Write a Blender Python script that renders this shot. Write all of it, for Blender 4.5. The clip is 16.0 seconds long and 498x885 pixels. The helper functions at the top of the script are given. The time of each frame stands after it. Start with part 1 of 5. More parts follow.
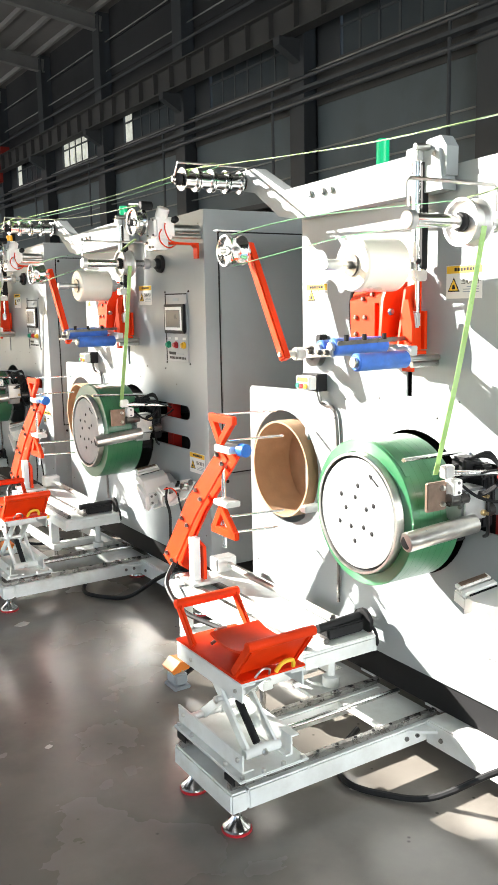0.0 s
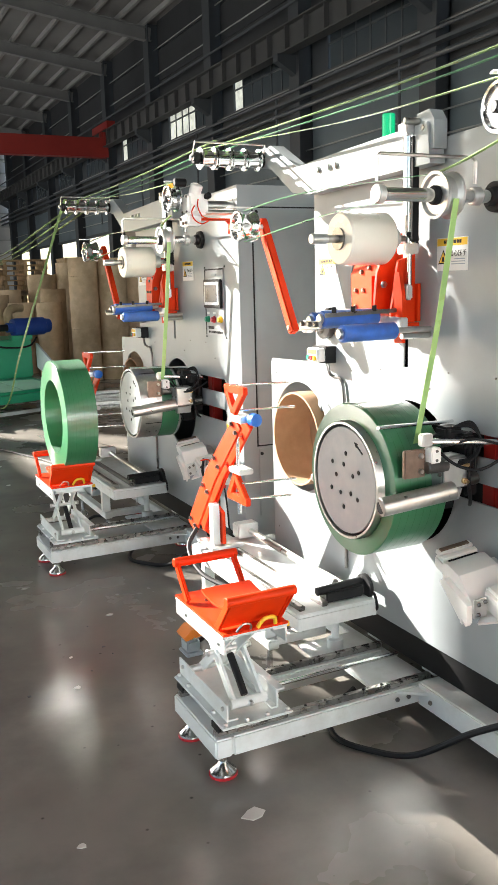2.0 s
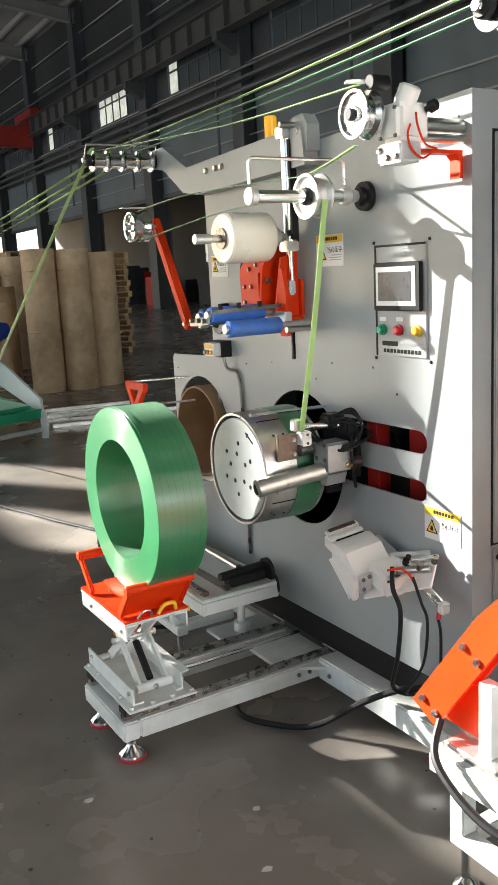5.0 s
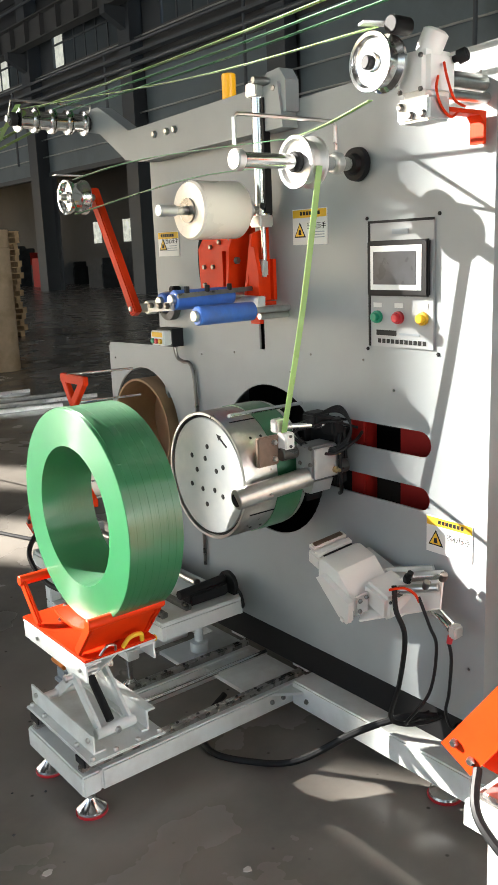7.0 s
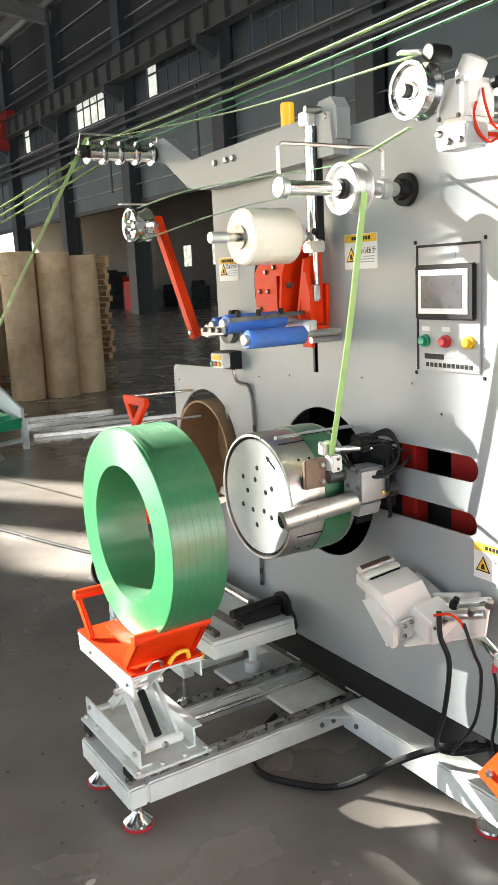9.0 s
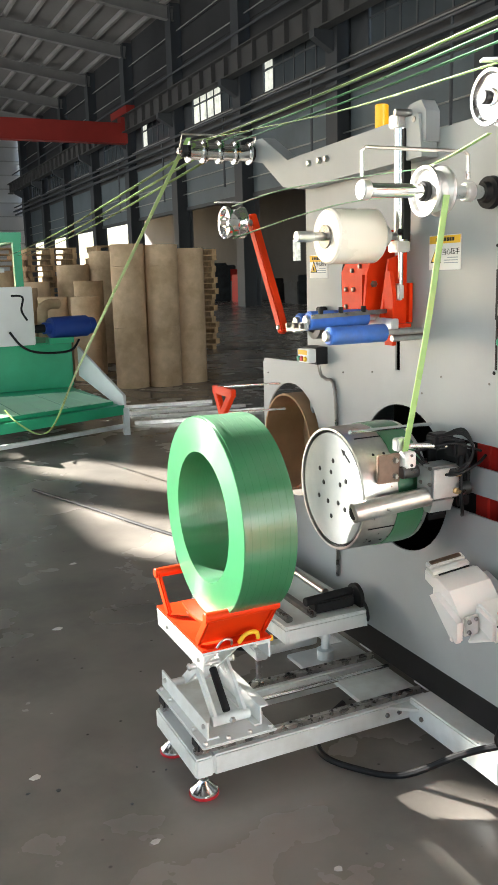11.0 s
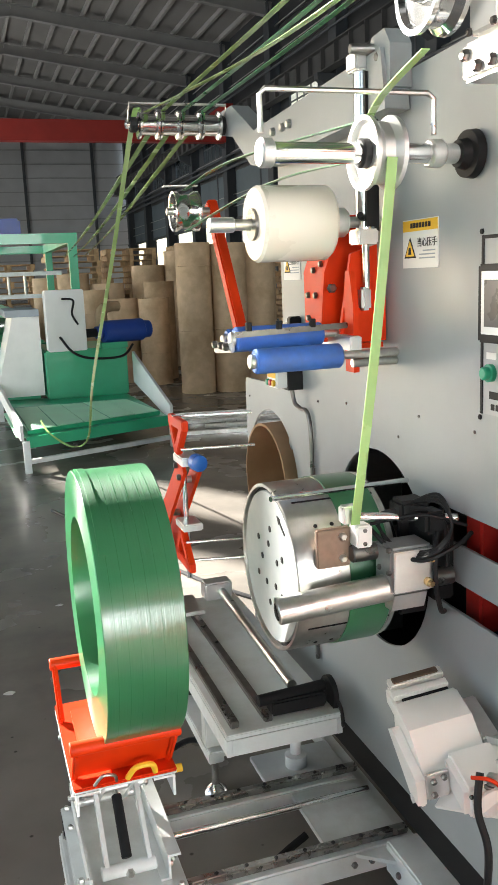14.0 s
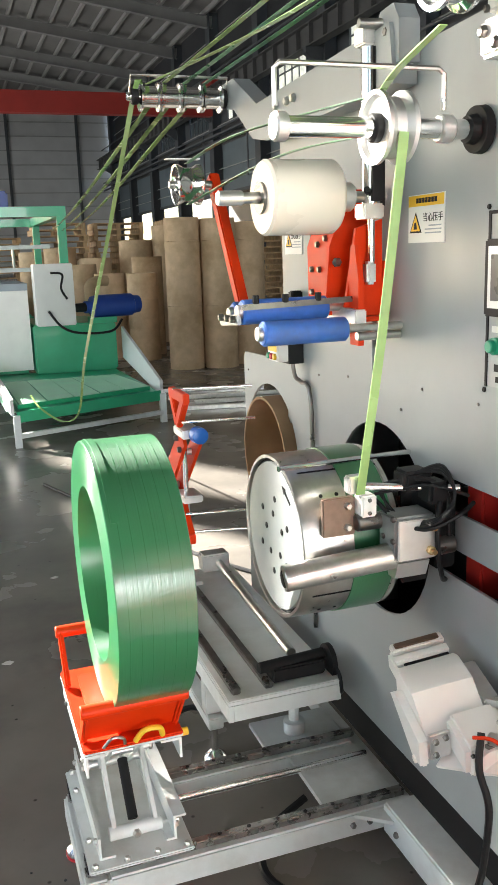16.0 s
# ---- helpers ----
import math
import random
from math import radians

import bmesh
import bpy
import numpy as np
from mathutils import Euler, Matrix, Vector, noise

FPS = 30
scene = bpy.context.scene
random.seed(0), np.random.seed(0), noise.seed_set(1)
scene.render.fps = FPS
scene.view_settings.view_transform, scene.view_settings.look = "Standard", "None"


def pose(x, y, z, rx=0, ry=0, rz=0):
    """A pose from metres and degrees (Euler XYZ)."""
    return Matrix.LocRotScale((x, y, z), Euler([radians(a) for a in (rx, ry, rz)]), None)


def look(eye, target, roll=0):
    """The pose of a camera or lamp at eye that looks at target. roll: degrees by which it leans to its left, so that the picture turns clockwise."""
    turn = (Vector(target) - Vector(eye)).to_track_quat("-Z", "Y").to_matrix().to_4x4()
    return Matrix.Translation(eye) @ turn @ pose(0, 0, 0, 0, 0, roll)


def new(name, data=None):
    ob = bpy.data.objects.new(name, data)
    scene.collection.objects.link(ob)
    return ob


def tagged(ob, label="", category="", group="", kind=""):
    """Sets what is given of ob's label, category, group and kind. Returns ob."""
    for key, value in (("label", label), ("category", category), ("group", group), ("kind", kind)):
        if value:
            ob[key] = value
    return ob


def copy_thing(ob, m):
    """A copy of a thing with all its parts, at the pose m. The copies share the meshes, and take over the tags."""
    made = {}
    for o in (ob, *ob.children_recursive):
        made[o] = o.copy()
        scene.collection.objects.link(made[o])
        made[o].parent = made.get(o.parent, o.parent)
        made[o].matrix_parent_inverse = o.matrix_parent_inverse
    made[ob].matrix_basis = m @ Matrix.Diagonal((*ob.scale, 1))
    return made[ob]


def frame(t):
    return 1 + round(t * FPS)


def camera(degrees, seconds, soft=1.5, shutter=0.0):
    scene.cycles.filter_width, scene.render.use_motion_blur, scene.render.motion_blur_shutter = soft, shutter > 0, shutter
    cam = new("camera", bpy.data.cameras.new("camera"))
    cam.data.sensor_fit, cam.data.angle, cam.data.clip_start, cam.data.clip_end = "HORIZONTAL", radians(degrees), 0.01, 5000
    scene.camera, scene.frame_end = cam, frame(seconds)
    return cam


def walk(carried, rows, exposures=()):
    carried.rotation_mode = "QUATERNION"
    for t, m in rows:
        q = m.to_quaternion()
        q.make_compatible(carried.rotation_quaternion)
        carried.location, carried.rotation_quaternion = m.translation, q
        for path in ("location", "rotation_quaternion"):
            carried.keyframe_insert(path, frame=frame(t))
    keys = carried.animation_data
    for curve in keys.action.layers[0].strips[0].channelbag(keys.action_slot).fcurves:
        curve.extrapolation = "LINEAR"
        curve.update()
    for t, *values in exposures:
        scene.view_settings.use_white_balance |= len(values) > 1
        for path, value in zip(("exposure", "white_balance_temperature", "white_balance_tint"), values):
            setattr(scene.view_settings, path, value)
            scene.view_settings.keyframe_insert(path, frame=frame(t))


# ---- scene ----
cam = camera(32.7, 16.0)
PATH = [
    (0, (0.166, 0.268, 1.635), (1.221, 1.937, 1.313), -1.1),
    (0.5, (0.231, 0.759, 1.637), (1.254, 2.441, 1.285), -1.2),
    (1, (0.338, 1.296, 1.606), (1.298, 3.013, 1.244), -1.4),
    (1.5, (0.389, 1.839, 1.606), (1.287, 3.589, 1.242), -1.5),
    (2, (0.394, 2.356, 1.619), (1.251, 4.125, 1.249), -1.6),
    (2.5, (0.439, 2.828, 1.617), (1.249, 4.619, 1.247), -1.3),
    (3, (0.414, 3.232, 1.624), (1.215, 5.026, 1.252), -1.6),
    (3.2, (0.416, 3.392, 1.641), (1.215, 5.187, 1.267), -1.9),
    (5.3, (0.471, 4.657, 1.632), (1.511, 6.317, 1.232), -3.1),
    (5.5, (0.495, 4.76, 1.628), (1.565, 6.401, 1.223), -3.1),
    (6, (0.479, 4.886, 1.63), (1.619, 6.476, 1.214), -2.9),
    (6.5, (0.439, 4.943, 1.632), (1.623, 6.495, 1.198), -2.6),
    (7, (0.438, 4.959, 1.631), (1.64, 6.495, 1.189), -2.3),
    (7.5, (0.44, 4.956, 1.636), (1.627, 6.504, 1.194), -2.1),
    (8, (0.427, 4.952, 1.633), (1.569, 6.537, 1.205), -2.2),
    (8.5, (0.44, 4.94, 1.64), (1.523, 6.57, 1.231), -2.5),
    (9, (0.514, 4.864, 1.636), (1.557, 6.526, 1.251), -2.8),
    (9.5, (0.469, 4.789, 1.645), (1.468, 6.478, 1.261), -2.8),
    (9.7, (0.42, 4.742, 1.634), (1.397, 6.445, 1.253), -2.6),
    (11.8, (0.847, 4.74, 1.647), (1.636, 6.537, 1.258), -1.3),
    (12, (0.963, 4.843, 1.638), (1.75, 6.641, 1.254), -1.3),
    (12.5, (1.116, 5.07, 1.656), (1.896, 6.872, 1.276), -2.0),
    (13, (1.194, 5.205, 1.651), (1.933, 7.026, 1.279), -2.3),
    (13.5, (1.253, 5.246, 1.648), (1.912, 7.097, 1.272), -2.3),
    (14, (1.276, 5.218, 1.638), (1.884, 7.084, 1.253), -2.4),
    (14.5, (1.268, 5.197, 1.637), (1.862, 7.065, 1.24), -2.5),
    (15, (1.261, 5.186, 1.638), (1.869, 7.047, 1.227), -2.6),
    (15.5, (1.241, 5.195, 1.637), (1.868, 7.046, 1.211), -2.3),
    (16, (1.216, 5.201, 1.633), (1.853, 7.046, 1.194), -1.9),
]
walk(cam, [(t, look(eye, target, roll)) for t, eye, target, roll in PATH], exposures=((0.0, 2.5), (1.0, 2.25), (1.5, 2.55), (2.0, 2.68), (2.5, 2.63), (5.5, 2.5), (6.5, 2.48), (7.5, 2.46), (8.5, 2.88), (9.5, 3.0), (12.0, 2.98), (13.0, 2.92), (16.0, 3.0)))

# ---- light ----
world = bpy.data.worlds.new("sky")
scene.world = world
world.use_nodes = True
wn = world.node_tree.nodes
sky = wn.new("ShaderNodeTexSky")
sky.sky_type, sky.sun_disc = 'NISHITA', False
SUN_WAY = Vector((0.50, -0.75, -0.43)).normalized()
sky.sun_elevation = math.asin(-SUN_WAY.z)
sky.sun_rotation = math.atan2(-SUN_WAY.x, -SUN_WAY.y)
world.node_tree.links.new(sky.outputs[0], wn["Background"].inputs[0])
wn["Background"].inputs[1].default_value = 0.05

sun_data = bpy.data.lights.new("sun", 'SUN')
sun_data.energy, sun_data.angle, sun_data.color = 5.0, radians(0.6), (1.0, 0.95, 0.87)
sun = new("sun", sun_data)
sun.matrix_world = look((0, 0, 0), SUN_WAY)


# soft area lamp added as fill, in place of sky light from unseen openings
def fill_lamp(x, y, z, wide, high, watts, toward=(1, 0, 0), spread=160, colour=(0.97, 1.0, 1.0)):
    data = bpy.data.lights.new("window_light", 'AREA')
    data.shape, data.size, data.size_y, data.energy, data.color, data.spread = 'RECTANGLE', wide, high, watts, colour, radians(spread)
    ob = new("window_light", data)
    ob.matrix_world = look((x, y, z), (x + toward[0], y + toward[1], z + toward[2]))
    return ob


# ---- materials ----
def material(name, colour, rough=0.5, metal=0.0, vary=0.12, scale=6.0, bump=0.0, bump_scale=60.0, coat=0.0, rough_vary=0.12, emit=0.0, stain=None, stain_scale=1.2, transmission=0.0):
    m = bpy.data.materials.new(name)
    m.use_nodes = True
    nt = m.node_tree
    b = nt.nodes["Principled BSDF"]
    b.inputs["Metallic"].default_value = metal
    b.inputs["Coat Weight"].default_value = coat
    b.inputs["Transmission Weight"].default_value = transmission
    geo = nt.nodes.new("ShaderNodeNewGeometry")
    n1 = nt.nodes.new("ShaderNodeTexNoise")
    n1.inputs["Scale"].default_value, n1.inputs["Detail"].default_value = scale, 6
    nt.links.new(geo.outputs["Position"], n1.inputs["Vector"])
    ramp = nt.nodes.new("ShaderNodeValToRGB")
    c = Vector(colour)
    ramp.color_ramp.elements[0].color = (*(c * (1 - vary)), 1)
    ramp.color_ramp.elements[1].color = (*(c * (1 + vary)), 1)
    ramp.color_ramp.elements[0].position, ramp.color_ramp.elements[1].position = 0.3, 0.7
    nt.links.new(n1.outputs["Fac"], ramp.inputs[0])
    last = ramp.outputs[0]
    if stain is not None:
        n2 = nt.nodes.new("ShaderNodeTexNoise")
        n2.inputs["Scale"].default_value, n2.inputs["Detail"].default_value, n2.inputs["Roughness"].default_value = stain_scale, 9, 0.62
        nt.links.new(geo.outputs["Position"], n2.inputs["Vector"])
        r2 = nt.nodes.new("ShaderNodeValToRGB")
        r2.color_ramp.elements[0].position, r2.color_ramp.elements[1].position = 0.46, 0.68
        nt.links.new(n2.outputs["Fac"], r2.inputs[0])
        mix = nt.nodes.new("ShaderNodeMix")
        mix.data_type = 'RGBA'
        nt.links.new(r2.outputs[0], mix.inputs[0])
        nt.links.new(last, mix.inputs[6])
        mix.inputs[7].default_value = (*stain, 1)
        last = mix.outputs[2]
    nt.links.new(last, b.inputs["Base Color"])
    rr = nt.nodes.new("ShaderNodeMapRange")
    rr.inputs["To Min"].default_value, rr.inputs["To Max"].default_value = max(0.02, rough - rough_vary), min(1, rough + rough_vary)
    nt.links.new(n1.outputs["Fac"], rr.inputs["Value"])
    nt.links.new(rr.outputs[0], b.inputs["Roughness"])
    if bump:
        n3 = nt.nodes.new("ShaderNodeTexNoise")
        n3.inputs["Scale"].default_value, n3.inputs["Detail"].default_value = bump_scale, 4
        nt.links.new(geo.outputs["Position"], n3.inputs["Vector"])
        bp = nt.nodes.new("ShaderNodeBump")
        bp.inputs["Strength"].default_value, bp.inputs["Distance"].default_value = bump, 0.004
        nt.links.new(n3.outputs["Fac"], bp.inputs["Height"])
        nt.links.new(bp.outputs[0], b.inputs["Normal"])
    if emit:
        b.inputs["Emission Color"].default_value = (*colour, 1)
        b.inputs["Emission Strength"].default_value = emit
    return m


PAINT = material("machine_paint", (0.335, 0.366, 0.376), 0.42, vary=0.04, scale=3, bump=0.04, bump_scale=220, stain=(0.305, 0.332, 0.34), stain_scale=2.2)
FRAME = material("frame_paint", (0.74, 0.77, 0.76), 0.45, vary=0.06, scale=9, bump=0.05, bump_scale=160, stain=(0.60, 0.61, 0.58), stain_scale=5)
ORANGE = material("orange_paint", (0.72, 0.042, 0.004), 0.45, vary=0.08, scale=8, stain=(0.62, 0.034, 0.004), stain_scale=6)
BLUE = material("blue_rubber", (0.045, 0.15, 0.55), 0.42, vary=0.15, scale=30, stain=(0.06, 0.13, 0.38), stain_scale=12)
CHROME = material("chrome", (0.80, 0.80, 0.79), 0.16, 1.0, vary=0.05, rough_vary=0.06)
STEEL = material("brushed_steel", (0.62, 0.61, 0.58), 0.32, 1.0, vary=0.10, scale=40, stain=(0.48, 0.47, 0.45), stain_scale=8)
ALU = material("cast_aluminium", (0.74, 0.74, 0.73), 0.40, 0.85, vary=0.08, scale=25, bump=0.1, bump_scale=150)
BLACK = material("black_plastic", (0.014, 0.014, 0.015), 0.55, vary=0.2, scale=20)
RUBBER = material("black_rubber_hose", (0.014, 0.014, 0.015), 0.5, vary=0.2, scale=30)
RAILS = material("ground_rail_steel", (0.42, 0.41, 0.39), 0.28, 0.9, vary=0.2, scale=25, stain=(0.25, 0.24, 0.23), stain_scale=9)
GUN = material("dull_steel_block", (0.36, 0.37, 0.37), 0.38, 0.75, vary=0.15, scale=18, bump=0.05, bump_scale=120)
BRASS = material("brass_fitting", (0.55, 0.40, 0.20), 0.3, 0.9, vary=0.1)
RAIL = material("oily_rail_steel", (0.20, 0.19, 0.18), 0.30, 0.9, vary=0.25, scale=25)
# near-black: shade painted into hollows and gaps, also dark steel brackets
HOLLOW = material("hollow_shade_and_dark_steel", (0.010, 0.010, 0.011), 0.7, vary=0.3, scale=6)
REDIN = material("red_inner_carriage", (0.45, 0.02, 0.015), 0.45, vary=0.15, scale=8)
DISC = material("white_disc_enamel", (0.40, 0.425, 0.435), 0.5, vary=0.04, scale=5, stain=(0.48, 0.49, 0.48), stain_scale=7)
CARD = material("brown_cardboard", (0.40, 0.25, 0.145), 0.85, vary=0.12, scale=14, bump=0.15, bump_scale=90, stain=(0.33, 0.20, 0.11), stain_scale=4)
KRAFT = material("kraft_paper_tube", (0.58, 0.42, 0.27), 0.85, vary=0.12, scale=7, bump=0.12, bump_scale=60, stain=(0.40, 0.28, 0.16), stain_scale=2)
WOOD = material("raw_pallet_wood", (0.42, 0.28, 0.15), 0.8, vary=0.3, scale=9, bump=0.2, bump_scale=50)
FILM = material("milky_film_roll", (0.90, 0.83, 0.73), 0.28, vary=0.02, scale=4, coat=0.3, rough_vary=0.03)
YELLOW = material("warning_yellow", (0.85, 0.52, 0.03), 0.5, vary=0.06)
WHITE = material("label_white", (0.78, 0.78, 0.76), 0.5, vary=0.03)
INK = material("label_ink", (0.02, 0.02, 0.02), 0.6)
SCREEN = material("screen_glass", (0.07, 0.075, 0.085), 0.3, vary=0.15, scale=20, emit=0.03)
PANELG = material("brushed_panel", (0.40, 0.42, 0.43), 0.45, vary=0.05, scale=8)
BEAMG = material("roof_beam_paint", (0.30, 0.30, 0.29), 0.6, vary=0.08, scale=1.0)
ENDW = material("end_wall_sheet", (0.62, 0.63, 0.63), 0.7, vary=0.08, scale=0.5)
SCREENRIM = material("screen_rim", (0.70, 0.72, 0.72), 0.35, vary=0.02, emit=0.03)
BTN_G = material("green_button", (0.01, 0.30, 0.16), 0.3)
BTN_R = material("red_button", (0.50, 0.02, 0.03), 0.3)
BTN_Y = material("yellow_button", (0.75, 0.45, 0.02), 0.3)
LIGHT_Y = material("yellow_lamp_lens", (0.80, 0.38, 0.01), 0.3, vary=0.02, emit=0.10)
SEAM = material("strap_edge_seam", (0.028, 0.145, 0.055), 0.35, vary=0.1)
CHALK = material("pale_conduit", (0.42, 0.43, 0.42), 0.5, vary=0.1, scale=2)
LIGHT_G = material("green_lamp_lens", (0.0, 0.42, 0.17), 0.3, vary=0.02, emit=0.14)
PEDALO = material("pedal_orange", (0.80, 0.22, 0.02), 0.45, vary=0.1)
PEDALG = material("pedal_grey", (0.33, 0.38, 0.42), 0.45, vary=0.08)
SEALER = material("off_white_enamel", (0.90, 0.88, 0.84), 0.36, vary=0.04)
BRONZE = material("brown_plate", (0.24, 0.17, 0.13), 0.4, 0.6, vary=0.2, scale=30)
KNOBB = material("blue_knob", (0.02, 0.13, 0.50), 0.35)
LINEGREEN = material("green_enamel", (0.025, 0.42, 0.21), 0.35, vary=0.08, coat=0.2)
SHEET = material("pale_green_strap_sheet", (0.46, 0.82, 0.58), 0.5, vary=0.05, scale=3)
MOTORB = material("blue_motor_paint", (0.02, 0.06, 0.30), 0.4, vary=0.1)
WALLP = material("blue_grey_wall_panel", (0.16, 0.20, 0.22), 0.6, vary=0.06, scale=0.6, stain=(0.13, 0.16, 0.175), stain_scale=0.4)
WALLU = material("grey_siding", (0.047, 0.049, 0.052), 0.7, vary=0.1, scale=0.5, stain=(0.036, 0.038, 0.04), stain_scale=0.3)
COLUMN = material("grey_steel_column", (0.075, 0.083, 0.09), 0.6, vary=0.08, scale=1.0)
CRANEB = material("crane_beam_paint", (0.09, 0.09, 0.088), 0.6, vary=0.1, scale=0.8)
CRANER = material("red_crane_paint", (0.42, 0.035, 0.025), 0.5, vary=0.1, scale=1.0)
ROOFM = material("roof_sheet", (0.24, 0.232, 0.222), 0.7, vary=0.08, scale=0.5)
PURLIN = material("pale_purlin", (0.40, 0.39, 0.375), 0.6, vary=0.08, scale=1.0)
PIPE = material("dark_pipe", (0.10, 0.11, 0.12), 0.5, vary=0.1)
GLASSD = material("window_glass", (0.10, 0.12, 0.13), 0.08, vary=0.1, scale=0.4)
PANE = material("sunlit_window_view", (0.80, 0.82, 0.72), 0.5, vary=0.5, scale=1.6, emit=0.11)
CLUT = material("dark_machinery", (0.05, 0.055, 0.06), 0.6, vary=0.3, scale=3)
DEBRIS = material("paper_scrap", (0.62, 0.60, 0.56), 0.7)


ORANGE.node_tree.nodes["Principled BSDF"].inputs["Specular IOR Level"].default_value = 0.18
for dull in (BLACK, RUBBER, HOLLOW, INK, CLUT, SCREEN):
    dull.node_tree.nodes["Principled BSDF"].inputs["Specular IOR Level"].default_value = 0.22


def strap_material(name, colour, stripe):
    m = material(name, colour, 0.30, vary=0.12, scale=5, coat=0.35, rough_vary=0.06)
    nt = m.node_tree
    b = nt.nodes["Principled BSDF"]
    # drawn fibres run round the coil's axis
    around = nt.nodes.new("ShaderNodeTangent")
    around.direction_type, around.axis = 'RADIAL', 'X'
    nt.links.new(around.outputs[0], b.inputs["Tangent"])
    b.inputs["Anisotropic"].default_value = 0.85
    b.inputs["Anisotropic Rotation"].default_value = 0.25
    b.inputs["Coat Roughness"].default_value = 0.12
    b.inputs["Subsurface Weight"].default_value = 0.25
    b.inputs["Subsurface Radius"].default_value = (0.004, 0.012, 0.004)
    b.inputs["Subsurface Scale"].default_value = 1.0
    geo = nt.nodes.new("ShaderNodeNewGeometry")
    sep = nt.nodes.new("ShaderNodeSeparateXYZ")
    nt.links.new(geo.outputs["Position"], sep.inputs[0])
    wave = nt.nodes.new("ShaderNodeMath")
    wave.operation = 'MULTIPLY'
    wave.inputs[1].default_value = stripe
    nt.links.new(sep.outputs["X"], wave.inputs[0])
    sine = nt.nodes.new("ShaderNodeMath")
    sine.operation = 'SINE'
    nt.links.new(wave.outputs[0], sine.inputs[0])
    bp = nt.nodes.new("ShaderNodeBump")
    bp.inputs["Strength"].default_value, bp.inputs["Distance"].default_value = 0.03, 0.001
    nt.links.new(sine.outputs[0], bp.inputs["Height"])
    # fine lines along the strap and slack waves across it
    for grid, strength, depth in (((300.0, 7.0, 7.0), 0.35, 0.001), ((9.0, 22.0, 22.0), 0.12, 0.004)):
        stretch = nt.nodes.new("ShaderNodeVectorMath")
        stretch.operation = 'MULTIPLY'
        stretch.inputs[1].default_value = grid
        nt.links.new(geo.outputs["Position"], stretch.inputs[0])
        lines = nt.nodes.new("ShaderNodeTexNoise")
        lines.inputs["Scale"].default_value, lines.inputs["Detail"].default_value = 1.0, 2
        nt.links.new(stretch.outputs[0], lines.inputs["Vector"])
        bp2 = nt.nodes.new("ShaderNodeBump")
        bp2.inputs["Strength"].default_value, bp2.inputs["Distance"].default_value = strength, depth
        nt.links.new(lines.outputs["Fac"], bp2.inputs["Height"])
        nt.links.new(bp.outputs[0], bp2.inputs["Normal"])
        bp = bp2
    nt.links.new(bp.outputs[0], b.inputs["Normal"])
    nt.links.new(bp.outputs[0], b.inputs["Coat Normal"])
    return m


STRAP = strap_material("green_strap_coil", (0.028, 0.165, 0.066), 330.0)
STRAP.node_tree.nodes["Principled BSDF"].inputs["Specular IOR Level"].default_value = 1.0
STRAND = material("translucent_green_strand", (0.34, 0.54, 0.19), 0.25, vary=0.1, scale=10, coat=0.3)
STRANDD = material("green_strand", (0.10, 0.34, 0.15), 0.3, vary=0.1, scale=10, coat=0.3)


def floor_material():
    m = material("polished_concrete", (0.232, 0.212, 0.188), 0.25, vary=0.24, scale=1.3, bump=0.03, bump_scale=40, stain=(0.14, 0.132, 0.12), stain_scale=1.0, rough_vary=0.16)
    nt = m.node_tree
    b = nt.nodes["Principled BSDF"]
    old = b.inputs["Base Color"].links[0].from_socket
    geo = nt.nodes.new("ShaderNodeNewGeometry")
    v = nt.nodes.new("ShaderNodeTexVoronoi")
    v.inputs["Scale"].default_value = 9.0
    v.feature = 'F1'
    nt.links.new(geo.outputs["Position"], v.inputs["Vector"])
    r = nt.nodes.new("ShaderNodeValToRGB")
    r.color_ramp.elements[0].position, r.color_ramp.elements[0].color = 0.03, (0.35, 0.35, 0.35, 1)
    r.color_ramp.elements[1].position, r.color_ramp.elements[1].color = 0.07, (1, 1, 1, 1)
    nt.links.new(v.outputs["Distance"], r.inputs[0])
    mx = nt.nodes.new("ShaderNodeMix")
    mx.data_type, mx.blend_type = 'RGBA', 'MULTIPLY'
    mx.inputs[0].default_value = 1.0
    nt.links.new(old, mx.inputs[6])
    nt.links.new(r.outputs[0], mx.inputs[7])
    nt.links.new(mx.outputs[2], b.inputs["Base Color"])
    return m


FLOOR = floor_material()


# ---- building helpers ----
def mesh_of(bm, name, mat, bevel=0.0, smooth=True):
    if bevel:
        edges = [e for e in bm.edges if len(e.link_faces) == 2 and e.calc_face_angle() > 0.6]
        bmesh.ops.bevel(bm, geom=edges, offset=bevel, segments=2, affect='EDGES', clamp_overlap=True)
    me = bpy.data.meshes.new(name)
    bmesh.ops.recalc_face_normals(bm, faces=bm.faces)
    bm.to_mesh(me)
    bm.free()
    me.materials.append(mat)
    if smooth:
        me.shade_smooth()
        for p in me.polygons:
            p.use_smooth = True
        me.set_sharp_from_angle(angle=0.6)
    return me


def part(name, bm, mat, parent, label="", bevel=0.0):
    ob = new(name, mesh_of(bm, name, mat, bevel))
    ob.parent = parent
    if parent.type == 'EMPTY':
        ob.location = -parent.location
    return tagged(ob, label) if label else ob


def thing(name, base, label, category, group="", kind=""):
    ob = new(name)
    ob.empty_display_size = 0.1
    ob.location = base
    return tagged(ob, label, category, group, kind)


def solo(name, bm, mat, label, category="", group="", kind="", bevel=0.0):
    return tagged(new(name, mesh_of(bm, name, mat, bevel)), label, category, group, kind)


